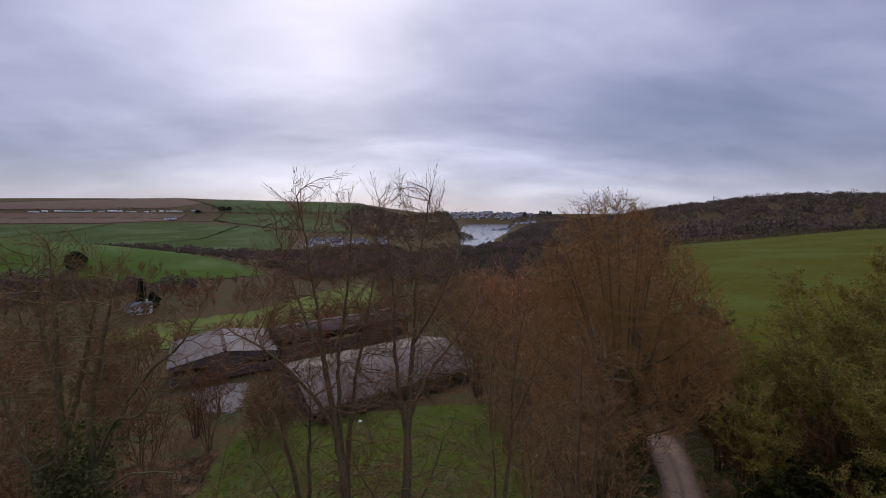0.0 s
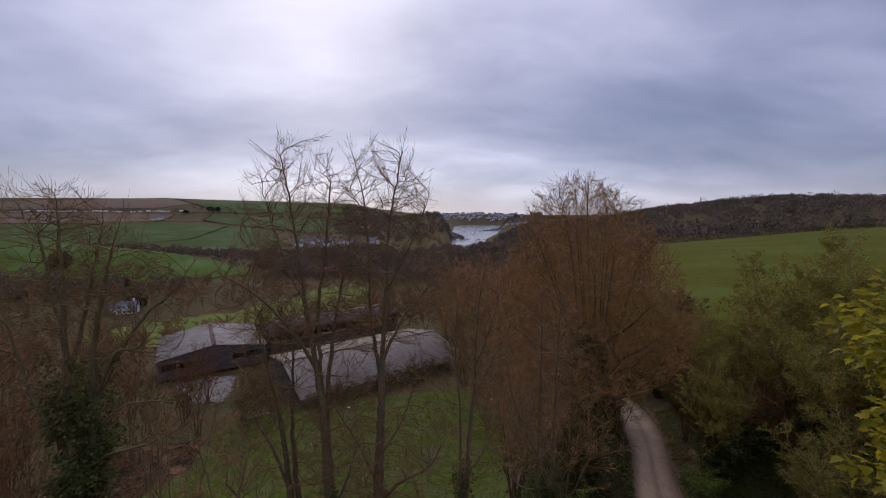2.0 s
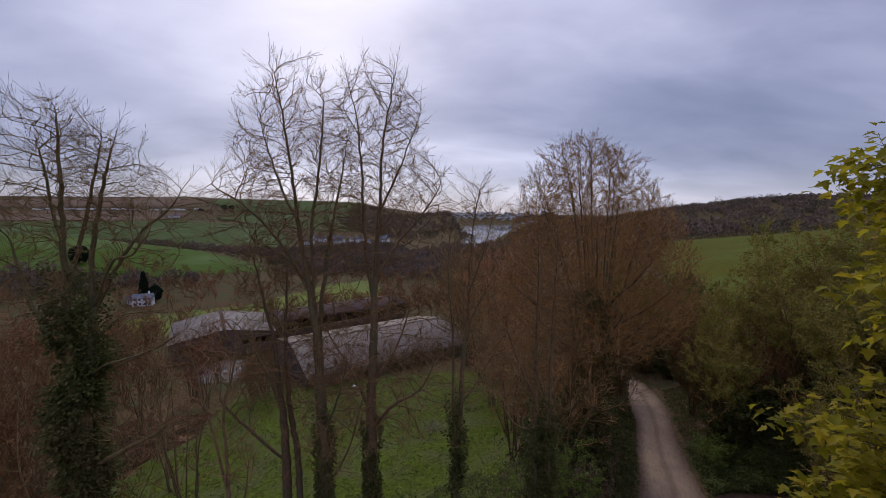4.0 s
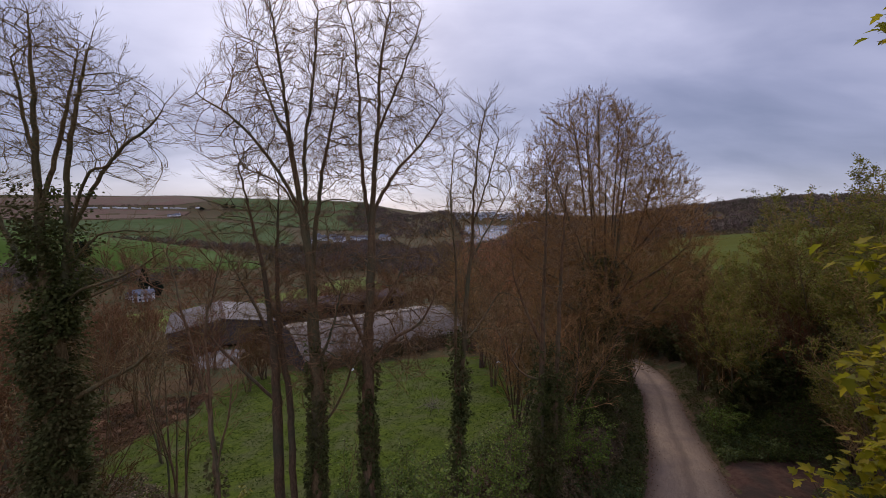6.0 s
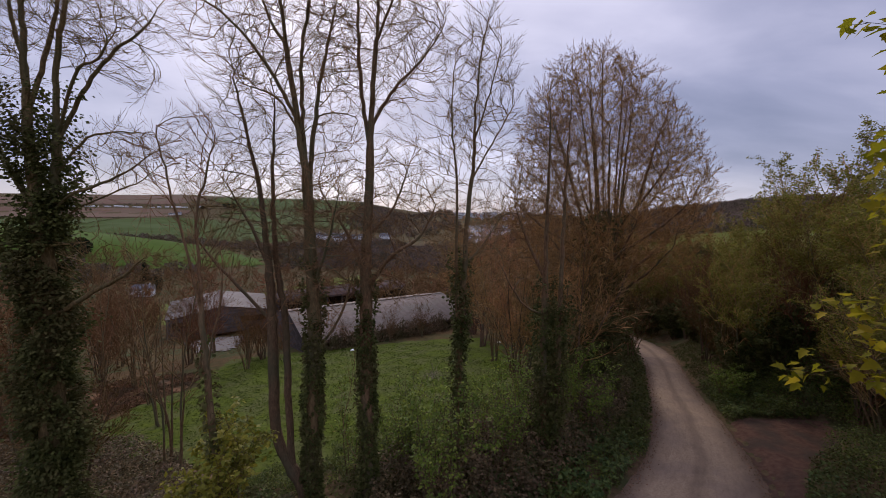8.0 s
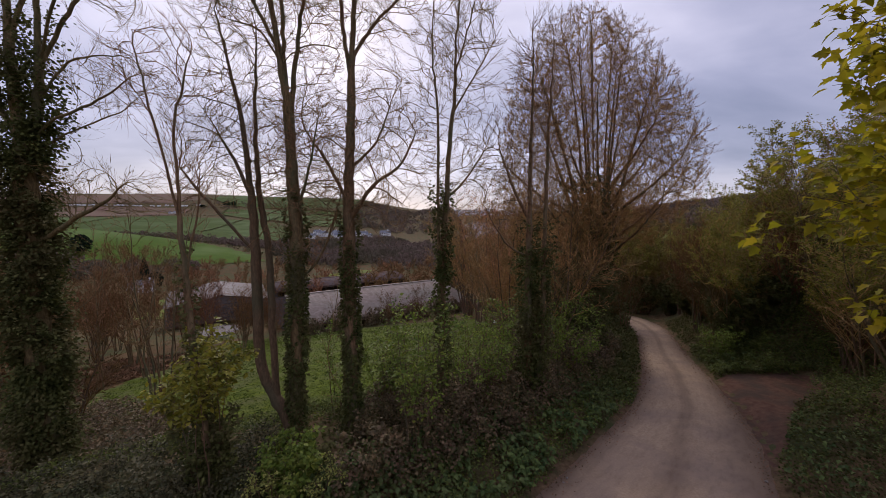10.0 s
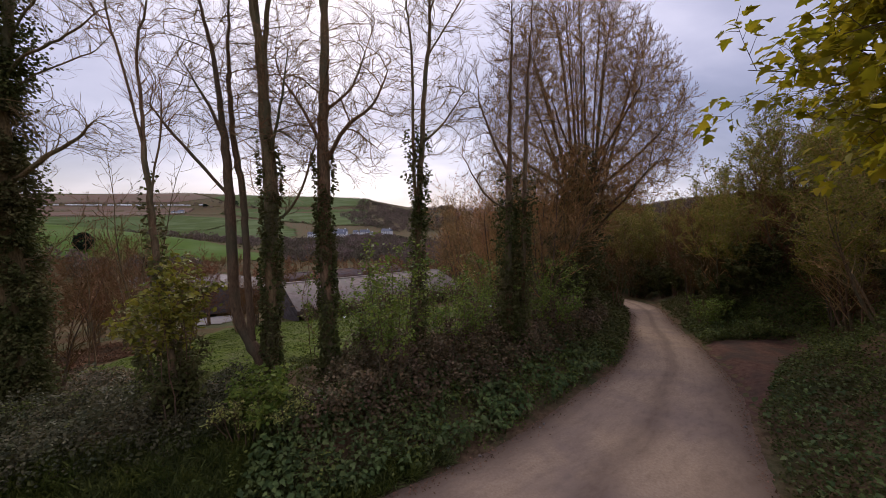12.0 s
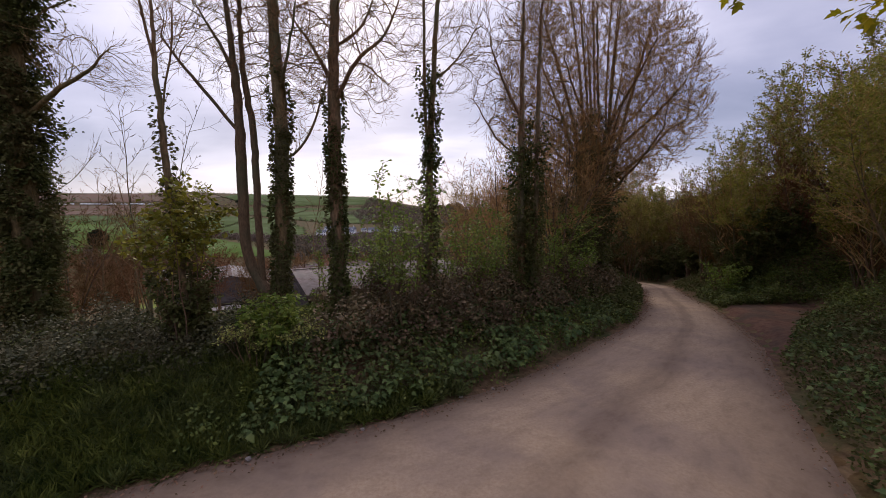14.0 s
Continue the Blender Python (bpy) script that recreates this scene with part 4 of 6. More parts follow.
crown_tree("ash_tree", 23, (-3.25, 11.3),
           [[(0.05, 0, 1.0), (0.0, 0, 4.3), (-0.02, 0, 7.7), (0.06, 0, 9.7), (0.14, 0, 11.8), (0.23, 0, 13.6), (0.34, 0, 14.8), (0.42, 0, 16.3), (0.8, 0.1, 18.5)],
            [(0.12, 0, 11.4), (-0.08, 0.1, 12.6), (-0.22, 0.2, 13.8), (-0.26, 0.2, 15.6), (-0.43, 0.2, 17.4), (-0.7, 0.2, 18.4)],
            [(0.14, 0, 12.2), (0.7, 0.5, 13.3), (1.47, 0.8, 14.2), (2.2, 1.0, 15.3)], [(0.3, 0, 14.4), (0.93, -0.5, 15.5), (1.65, -0.8, 17.2)],
            [(0.03, 0, 7.4), (0.8, -0.4, 8.5), (1.6, -0.6, 9.1), (2.0, -0.7, 9.9)], [(0.0, 0, 7.9), (-0.6, 0.4, 9.0), (-1.5, 0.7, 10.3)], [(0.03, 0, 9.0), (0.7, 0.6, 9.9), (1.2, 0.9, 11.4)],
            [(0.0, -0.1, 2.1), (-0.42, -0.25, 2.6), (-0.66, -0.3, 3.5), (-0.47, -0.3, 4.4), (-0.3, -0.3, 5.4)]],
           [(0.2, 0.1, 15.4, 1.6, 1.7, 3.4, 5), (1.5, 0.3, 14.4, 1.0, 1.4, 1.8, 1.6), (0.9, 0.0, 9.4, 1.7, 1.6, 2.5, 2.2), (-0.9, 0.3, 9.3, 1.2, 1.3, 2.2, 1.5)],
           "tall bare tree with forked crown and ivy on its trunk", 0.19, 3800, ivy=7500, ivy_top=7.8, ivy_spread=0.05, group=BANK, tuft=0.7)
crown_tree("alder_tree", 31, (-0.45, 11.6),
           [[(-0.12, 0, 1.1), (-0.08, 0, 5.1), (0.01, 0, 7.7), (0.11, 0, 9.9), (0.24, 0, 11.0), (0.26, 0, 12.4), (0.38, 0, 14.0), (0.61, 0, 15.3)],
            [(-0.06, 0, 5.8), (-0.2, -0.1, 7.4), (-0.22, -0.2, 8.9), (-0.22, -0.3, 10.5), (-0.39, -0.3, 12.1), (-0.36, -0.3, 13.6)],
            [(0.2, 0, 10.6), (0.71, 0.3, 11.6), (1.5, 0.5, 13.0)], [(0.25, 0, 11.7), (0.66, -0.3, 13.1), (0.95, -0.5, 14.4)], [(0.05, 0, 8.2), (0.7, 0.4, 8.9), (1.3, 0.7, 9.9)]],
           [(0.4, 0.0, 13.0, 1.15, 1.2, 2.4, 4), (-0.3, -0.2, 11.6, 0.8, 0.9, 2.0, 1.2), (0.5, 0.2, 9.2, 1.3, 1.1, 1.7, 1.6)],
           "slender bare tree with ivy climbing its lower trunk", 0.11, 1700, ivy=7000, ivy_top=8.6, ivy_spread=0.07, group=BANK, tuft=1.0, ivied=2)
crown_tree("alder_tree", 41, (2.65, 13.4),
           [[(0.1, 0, 1.0), (-0.11, 0, 2.7), (-0.19, 0, 6.6), (-0.21, 0, 9.4), (-0.2, 0, 12.2), (-0.28, 0, 14.0)], [(0.14, 0, 1.3), (0.38, 0, 2.7), (0.36, 0, 6.6), (0.36, 0, 9.4), (0.42, 0, 12.2), (0.46, 0, 13.8)],
            [(-0.2, 0, 7.6), (-0.8, 0.2, 8.8), (-1.3, 0.3, 10.2)], [(-0.2, 0, 6.2), (-0.9, -0.4, 6.6), (-1.5, -0.6, 7.4)]],
           [(0.1, 0.0, 11.4, 1.0, 1.2, 2.8, 3), (-0.9, 0.1, 9.0, 1.3, 1.2, 2.4, 1.8)],
           "twin-stemmed bare tree thickly wrapped in ivy", 0.16, 1700, ivy=15000, ivy_top=7.4, ivy_spread=0.13, ivied=2, group=BANK, tuft=0.8)
crown_tree("ivy_tree", 51, (-11.4, 10.2),
           [[(-0.2, 0, 0.4), (-0.15, 0, 4.0), (-0.12, 0, 7.0), (-0.1, 0, 9.4), (-0.2, 0, 11.4), (-0.15, 0, 13.6), (-0.1, 0, 15.1), (-0.08, 0, 17.2)],
            [(-0.08, 0, 8.8), (0.35, 0.05, 10.2), (0.5, 0.05, 11.6), (0.62, 0, 13.1), (0.95, -0.1, 14.2), (1.2, -0.1, 15.2), (1.7, -0.2, 16.5)],
            [(-0.2, 0, 11.2), (-0.35, 0.2, 13.3), (-0.65, 0.3, 14.1), (-1.0, 0.4, 16.1)], [(-0.18, 0, 12.2), (0.09, 0.3, 13.7), (0.34, 0.5, 15.2), (0.6, 0.6, 16.5)],
            [(0.5, 0.05, 11.4), (1.2, 0.3, 13.0), (1.8, 0.5, 13.9), (2.4, 0.6, 14.4), (2.9, 0.7, 15.2)], [(0.5, 0, 11.7), (1.5, -0.4, 13.0), (2.2, -0.6, 13.2), (2.9, -0.8, 13.8)],
            [(0.2, 0, 9.4), (0.95, -0.2, 10.0), (1.8, -0.3, 10.3), (2.7, -0.4, 10.7), (3.4, -0.4, 11.2)], [(0.1, 0.1, 9.0), (0.9, 0.3, 9.8), (2.3, 0.5, 10.5)], [(0.4, 0, 10.6), (1.5, -0.2, 11.5), (2.9, -0.3, 11.6)],
            [(0.0, 0, 6.8), (0.6, -0.1, 7.1), (1.46, -0.2, 7.6), (2.2, -0.2, 8.0), (2.9, -0.3, 8.6)], [(0.0, 0.1, 4.8), (0.9, 0.1, 5.0), (1.7, 0.2, 5.9)], [(-0.2, 0, 9.6), (-1.4, 0.2, 11.6), (-2.0, 0.3, 13.6)]],
           [(-0.3, 0.1, 15.3, 1.4, 1.7, 2.2, 3.2), (1.2, 0.0, 14.7, 1.2, 1.6, 1.9, 2.2), (2.3, 0.1, 14.0, 0.9, 1.3, 1.4, 1.3), (2.4, -0.1, 10.9, 1.2, 0.9, 0.8, 0.9), (2.0, -0.1, 8.2, 1.2, 0.9, 0.8, 0.7), (-1.8, 0.2, 13.0, 1.1, 1.3, 2.0, 1.2)],
           "large bare tree smothered in dark ivy up to its fork", 0.30, 3000, ivy=52000, ivy_top=12.6, ivy_spread=0.21, ivied=2, group=BANK, tuft=0.7)
crown_tree("ash_sapling", 61, (-5.75, 8.3),
           [[(0, 0, 1.1), (-0.15, 0, 3.7), (-0.3, 0, 5.4), (-0.36, 0, 6.9), (-0.46, 0, 7.8), (-0.66, 0, 8.8), (-0.9, 0, 9.9), (-1.18, 0, 11.2)], [(-0.45, 0, 7.5), (-0.5, 0.1, 8.7), (-0.5, 0.1, 9.5), (-0.36, 0.15, 10.2), (-0.05, 0.2, 11.3)],
            [(-0.32, 0, 6.2), (-0.12, -0.15, 7.0), (0.14, -0.2, 7.8), (0.3, -0.3, 8.6)]],
           [(-1.0, 0.0, 10.7, 0.7, 0.7, 1.1, 2), (-0.2, 0.1, 10.7, 0.6, 0.7, 1.0, 1.3), (-0.1, -0.1, 8.4, 0.6, 0.6, 0.8, 0.5)],
           "slim bare sapling with yellow-green ivy round its foot", 0.075, 500, ivy=1500, ivy_top=6.9, ivy_spread=0.05, group=BANK, tuft=1.0)


def coppice_leaders(seed, count, profile):
    """Stems that rise together from one stool and fan out to a dome; low limbs leave them sideways."""
    rng2 = np.random.default_rng(seed)
    z, r = np.array(profile, float).T
    out = []
    for k in range(count):
        a, share = k * 2.39996, math.sqrt((k + 0.5) / count)
        top = 18.6 - 5.2 * share ** 2.2
        wide = float(np.interp(top, z, r)) * 0.86 * share
        c, s = math.cos(a), math.sin(a)
        foot = 0.0 if k == 0 else 0.6
        mid = 5.2 + rng2.uniform(-0.5, 1.2)
        out.append([(foot * c * 0.5, foot * s * 0.5, 0.5), (foot * c, foot * s, mid * 0.55), (0.30 * wide * c + 0.3 * c - 0.15, 0.30 * wide * s + 0.3 * s, mid + 2.3), (0.66 * wide * c - 0.45, 0.57 * wide * s, 0.5 * (mid + 2.3 + top)), (wide * c - 0.85, 0.86 * wide * s, top)])
    for k in range(16):
        a = k * 2.4 + 0.5
        c, s, h = math.cos(a), math.sin(a), 5.0 + 0.30 * k
        reach = float(np.interp(h + 2.6, z, r)) * 0.82
        out.append([(0.5 * c, 0.5 * s, h - 0.9), (0.35 * reach * c, 0.35 * reach * s, h + 0.2), (0.7 * reach * c - 0.3, 0.7 * reach * s, h + 1.3), (reach * c - 0.5, reach * s, h + 2.6)])
    return out


DOME = [(6.0, 3.0), (7.5, 4.8), (9.5, 5.7), (12.6, 5.3), (14.2, 4.7), (15.6, 4.0), (16.9, 3.1), (17.8, 2.3), (18.3, 1.6), (18.7, 0.8)]
crown_tree("coppiced_tree", 71, (8.05, 22.3), coppice_leaders(72, 17, DOME), DOME, "broad many-stemmed bare tree with a domed brown crown", 0.42, 12000, ivy=24000, ivy_top=9.8, ivy_spread=0.36, ivied=12, ivy_leaf=1.7, twig="twig_russet", bud=22000, up=0.36, kill=0.36, twig_length=0.6, twig_size=0.0052)


# ---------------------------------------------------------------- thickets and woods of bare trees
def make_scrub_tree(name, seed, stems, tall, spread, spec, twig, wood, label, radius=0.07, bud=0, split=0):
    rng = np.random.default_rng(seed)
    tree = thing(name, label, "tree")
    feet = []
    for k in range(stems):
        a = k * 2.4 + rng.uniform(-0.4, 0.4)
        lean = spread * rng.uniform(0.3, 1.0)
        feet.append(((0.25 * math.cos(a), 0.25 * math.sin(a), 0), (lean * math.cos(a), lean * math.sin(a), 1.0), tall * rng.uniform(0.75, 1.0), radius * rng.uniform(0.7, 1.1)))
    levels = grow(rng, feet, spec)
    tree_parts(tree, levels, M[wood], M[twig], split=split)
    if bud:
        buds(rng, tree, levels, bud, 0.09 if spec is WOODLAND else 0.05, "bud", "rust-brown buds along the twigs")
    return tree


def plant(sources, spots, rng, group, low=0.8, high=1.2, sink=0.15):
    """Copies of the source trees on the terrain at spots (x, y, scale); the sources take the first spots."""
    for k, (x, y, s) in enumerate(spots):
        source = sources[k % len(sources)]
        m = pose(x, y, ground_at(x, y) - sink, 0, 0, rng.uniform(0, 360)) @ Matrix.Diagonal((s * rng.uniform(0.95, 1.1), s * rng.uniform(0.95, 1.1), s, 1))
        if k < len(sources):
            source.matrix_basis = m
            ob = source
        else:
            ob = copy_thing(source, m @ Matrix.Diagonal([1 / v for v in source.scale] + [1]))
            ob.matrix_basis = m
        ob["group"] = group


rng = np.random.default_rng(5)
thicket = [make_scrub_tree("willow_tree", 101, 7, 9.5, 0.16, SCRUB, "twig_rust", "bark_red", "bare rust-brown willow with many upright stems", bud=1200),
           make_scrub_tree("willow_tree", 102, 9, 8.5, 0.22, SCRUB, "twig_rust", "bark_red", "bare rust-brown willow with many upright stems", bud=1200),
           make_scrub_tree("willow_tree", 103, 6, 10.0, 0.12, SCRUB, "twig_tan", "bark", "bare rust-brown willow with many upright stems", bud=1200)]
spots = [(4.8, 18.0, 0.85), (3.2, 20.5, 0.9), (5.6, 23.5, 0.72), (3.8, 26, 0.75), (8.0, 25.5, 0.7), (5.5, 29, 0.85), (9.5, 30, 0.8), (12.0, 31.5, 0.8), (3.4, 33, 0.95), (7.0, 34.5, 1.0), (11, 36, 1.0),
         (12.6, 39, 1.0), (3.0, 40, 1.2), (6.5, 42, 1.25), (10, 43, 1.3), (11, 49, 1.3), (2.5, 49, 1.6), (20, 50, 1.55), (6, 52, 1.75), (11, 55, 1.8), (16, 58, 1.75), (22, 60, 1.6), (3, 62, 1.8), (29, 62, 1.5), (6.5, 20.6, 0.85), (8.5, 64, 1.85), (14, 68, 1.85), (1, 72, 1.8), (20, 70, 1.7)]
plant(thicket, spots, rng, "rust-brown thicket beside the lane")
saplings = [make_scrub_tree("bare_sapling", 111, 3, 9.5, 0.10, dict(THIN, points=(10, 5, 3, 2), counts=(14, 8, 6), wobble=(0.06, 0.09, 0.12, 0.14), lift=(0.02, 0.08, 0.05, 0.04), twig=0.009), "twig", "bark", "thin bare sapling with grey-brown twigs", 0.06),
            make_scrub_tree("bare_sapling", 112, 2, 10.5, 0.08, dict(THIN, points=(10, 5, 3, 2), counts=(16, 8, 6), wobble=(0.06, 0.09, 0.12, 0.14), lift=(0.02, 0.08, 0.05, 0.04), twig=0.009), "twig", "bark", "thin bare sapling with grey-brown twigs", 0.065)]
spots = [(-13.8, 17.5, 1.0), (-13, 16.5, 1.1), (-16, 13.5, 1.05), (-19, 16.5, 1.15), (-18.5, 23, 1.1), (-22, 19, 1.15), (-21, 12.5, 1.1),
         (-24, 25, 1.15), (-27, 20, 1.2), (-26, 14, 1.1), (-30, 26, 1.2), (-33, 19, 1.2), (-15, 8.2, 0.95), (-18.5, 9.0, 1.0), (-23, 28, 0.95)]
plant(saplings, spots, rng, "thin bare saplings round the paddock")
brown = [make_scrub_tree("sallow_tree", 131, 8, 8.5, 0.24, SCRUB, "twig_dark", "bark_red", "bare brown sallow with many crowded stems", bud=900),
         make_scrub_tree("sallow_tree", 132, 7, 9.5, 0.18, SCRUB, "twig_dark", "bark", "bare brown sallow with many crowded stems", bud=900)]
spots = [(-15.5, 14.6, 0.8), (-20, 14.5, 0.95), (-25, 17.5, 1.1), (-28, 23, 1.1), (-31, 17, 1.1), (-29, 34, 1.1), (-34, 28, 1.15), (-38, 22, 1.15), (-36, 38, 1.1), (-43, 32, 1.15),
         (-31, 44, 1.0), (-27, 40, 0.9), (-24, 44, 0.75), (-41, 46, 1.05), (-48, 42, 1.1), (-33, 52, 0.9), (-16.5, 10.8, 0.85), (-50, 54, 1.0), (-22, 9.5, 0.95), (-57, 62, 1.0), (-27, 11, 1.0), (-21, 38, 0.6), (-13.5, 46.5, 0.45), (-8, 48.5, 0.45), (-20.5, 43.2, 0.5), (-4, 50, 0.5), (-21.8, 43.0, 0.72), (-19.4, 41.6, 0.5), (-23.6, 46, 0.8), (16.4, 23.6, 0.62), (18.2, 20.6, 0.6), (19.8, 23.0, 0.8), (17.8, 27.4, 0.75), (19.8, 30.4, 0.85), (21.4, 35.0, 1.0), (13.0, 28.4, 0.6), (17.4, 16.6, 0.62)]
plant(brown, spots, rng, "brown sallow thickets")
woods = [make_scrub_tree("woodland_tree", 121, 2, 11, 0.22, WOODLAND, "twig_wood", "bark", "bare brown woodland tree in the valley", 0.16, split=0),
         make_scrub_tree("woodland_tree", 122, 3, 10, 0.30, WOODLAND, "twig_wood", "bark_red", "bare brown woodland tree in the valley", 0.13, split=0),
         make_scrub_tree("woodland_tree", 123, 1, 12, 0.05, WOODLAND, "twig_wood", "bark", "bare brown woodland tree in the valley", 0.18, split=0)]
spots = []
clear = [[(-58, 62), (-46, 58), (-34, 60), (-22, 40), (4, 48), (6, 70), (-10, 86), (-34, 78), (-48, 92), (-62, 80)], [(-160, 172), (-122, 146), (-92, 138), (-62, 146), (-44, 190), (-36, 250), (-60, 304), (-86, 282), (-114, 222), (-152, 194)]]
for _ in range(3000):
    x, y = rng.uniform(-260, 90), rng.uniform(50, 300)
    if x < -1.25 * y - 10 or x > 0.30 * y + 4 or any(bool(inside(c, np.array(x), np.array(y))) for c in clear):
        continue
    if any((x - a) ** 2 + (y - b) ** 2 < 34 + y * 0.2 for a, b, _s in spots):
        continue
    spots.append((x, y, rng.uniform(0.7, 1.15)))
    if len(spots) >= 290:
        break
plant(woods, spots, rng, "bare woodland in the valley")


# ---------------------------------------------------------------- leafing shrubs right of the lane
def leafy_shrub(seed, stems, tall, spread, leaves, size, label, leaf="hazel", twig="twig_tan", name="hazel_shrub", category="shrub"):
    rng2 = np.random.default_rng(seed)
    shrub = thing(name, label, category)
    feet = []
    for k in range(stems):
        a = k * 2.4 + rng2.uniform(-0.4, 0.4)
        lean = spread * rng2.uniform(0.25, 1.0)
        feet.append(((0.3 * math.cos(a), 0.3 * math.sin(a), 0), (lean * math.cos(a), lean * math.sin(a), 1.0), tall * rng2.uniform(0.7, 1.0), 0.05 * rng2.uniform(0.7, 1.2)))
    levels = grow(rng2, feet, dict(SCRUB, counts=(12, 8, 9)))
    tree_parts(shrub, levels, M["bark"], M[twig], split=0)
    tips = [levels[max(levels)], levels[max(levels) - 1]]
    at, out = along_limbs(rng2, tips, leaves, 0.06, bottom=tall * 0.42)
    put("foliage", *leaf_mesh(rng2, at, out, rng2.uniform(size * 0.6, size * 1.3, leaves), 0.62), M[leaf], shrub, "thin scatter of freshly opened leaves")
    return shrub


shrubs = [leafy_shrub(201, 8, 6.6, 0.55, 13500, 0.088, "hazel shrub coming into olive-green leaf"), leafy_shrub(202, 8, 6.0, 0.7, 13000, 0.085, "hazel shrub coming into olive-green leaf"),
          leafy_shrub(203, 6, 7.2, 0.45, 12000, 0.088, "hazel shrub coming into olive-green leaf")]
spots = [(17.0, 15.2, 1.05), (15.0, 12.6, 0.95), (19.2, 20.3, 1.15), (16.6, 22.4, 1.15), (19.2, 16.0, 1.25), (20.8, 42.0, 1.45), (22.4, 45.0, 1.5), (24.2, 43.0, 1.5), (23.0, 39.5, 1.3), (19.6, 48.0, 1.4), (21.4, 50.5, 1.5), (23.2, 25.2, 1.45), (20.3, 25.4, 1.32), (20.0, 26.0, 0.95), (22.2, 29.8, 1.0), (22.5, 33.5, 1.05), (17.0, 11.0, 1.0), (20.5, 18.0, 1.1),
         (14.2, 9.4, 0.85), (12.6, 6.8, 0.8), (20.6, 12.6, 1.1), (26, 24.0, 1.6), (24, 20, 1.1), (18, 7.5, 0.9), (24, 53, 1.4)]
plant(shrubs, spots, rng, "leafing shrubs beside the lane")


def sycamore(seed, at):
    """A young sycamore whose lower boughs hang over the lane's edge in big yellow-green leaves."""
    rng2 = np.random.default_rng(seed)
    tree = thing("sycamore_tree", "young sycamore with large yellow-green lobed leaves beside the lane", "tree", (*at, ground_at(*at) - 0.1))
    boughs = []
    for k in range(96):
        z = 4.4 + 4.6 * (k / 52) if k < 52 else 9.2 + 1.8 * ((k - 52) / 4) if k < 56 else 11.0 + 2.6 * ((k - 56) / 30) if k < 86 else 13.6 + 1.8 * ((k - 86) / 10)
        a = math.radians(150 + rng2.uniform(-40, 34))
        reach = np.interp(z, [4.4, 5.0, 5.8, 6.8, 7.5, 8.2, 8.7, 9.2, 10.6, 11.2, 11.7, 12.4, 13.0, 13.6, 14.5, 15.4], [2.2, 2.9, 3.4, 3.3, 3.1, 2.6, 1.8, 1.2, 1.0, 2.0, 3.4, 3.8, 3.8, 3.3, 2.2, 1.6]) * rng2.uniform(0.75, 1.03)
        boughs.append(((0, 0, z - 0.3), (math.cos(a), math.sin(a), 0.3), reach, 0.045))
    for k in range(40):
        a = math.radians(144 + 36 * ((k * 0.618) % 1))
        reach = 4.9 / (0.95 * math.sin(a) - math.cos(a)) * rng2.uniform(0.74, 1.0)
        boughs.append(((0, 0, 7.2 + 2.4 * k / 40), (math.cos(a), math.sin(a), 0.24), reach, 0.045))
    for k in range(14):
        a = rng2.uniform(-1.2, 1.2)
        boughs.append(((0, 0, 4.5 + 0.6 * k), (math.cos(a), math.sin(a), 0.5), rng2.uniform(2.4, 4.0), 0.05))
    spec = dict(points=(8, 5, 3), counts=(12, 6), norm=(1, 1.2), begin=(0.30, 0.3), angle=(48, 50), ratio=(0.30, 0.42), wobble=(0.08, 0.12, 0.15), lift=(-0.01, 0.03, 0.03), stout=0.012, twig=0.005,
                shape=lambda f: 1.1 - 0.5 * f)
    stem = grow(rng2, [((0, 0, 0), (0.01, 0.02, 1), 15.8, 0.17)], dict(spec, points=(14,), wobble=(0.03,), lift=(0.02,)))
    levels = grow(rng2, boughs, spec)
    rise = 8.5 - tree.location.z
    spray = grow(np.random.default_rng(seed + 7), [((0, 0, rise - 1.5 + 0.15 * k), (-4.06 + 0.2 * k, 2.42 + 0.12 * k, 1.45), 4.3 - 0.7 * k, 0.04) for k in range(2)], dict(spec, wobble=(0.015, 0.1, 0.14), lift=(0.0, 0.03, 0.03), begin=(0.5, 0.3)))
    levels = {k: tuple(np.concatenate([levels[k][q], spray[k][q]]) for q in range(len(levels[k]))) for k in levels}
    put("trunk", *tubes(stem[0], 9), M["bark"], tree, shade=True)
    put("bough", *joined([tubes(levels[k], 5 - k) for k in levels]), M["bark_red"], tree)
    ends = np.concatenate([q for k in (1, 2) for q in (levels[k][0][:, -1], levels[k][0][:, 2])])
    ways = np.concatenate([q for k in (1, 2) for q in [levels[k][0][:, -1] - levels[k][0][:, 0]] * 2])
    count = 2
    at2 = np.repeat(ends, count, 0) + rng2.normal(0, 0.07, (len(ends) * count, 3))
    way = unit(np.repeat(unit(ways), count, 0) * 0.6 + rng2.normal(0, 0.6, (len(ends) * count, 3)) * np.array([1, 1, 0.4]) + np.array([0, 0, -0.25]))
    put("foliage", *lobed_leaves(rng2, at2, way, rng2.uniform(0.10, 0.20, len(at2))), M["sycamore"], tree, "large lobed yellow-green young leaves")


sycamore(301, (7.9, 3.2))


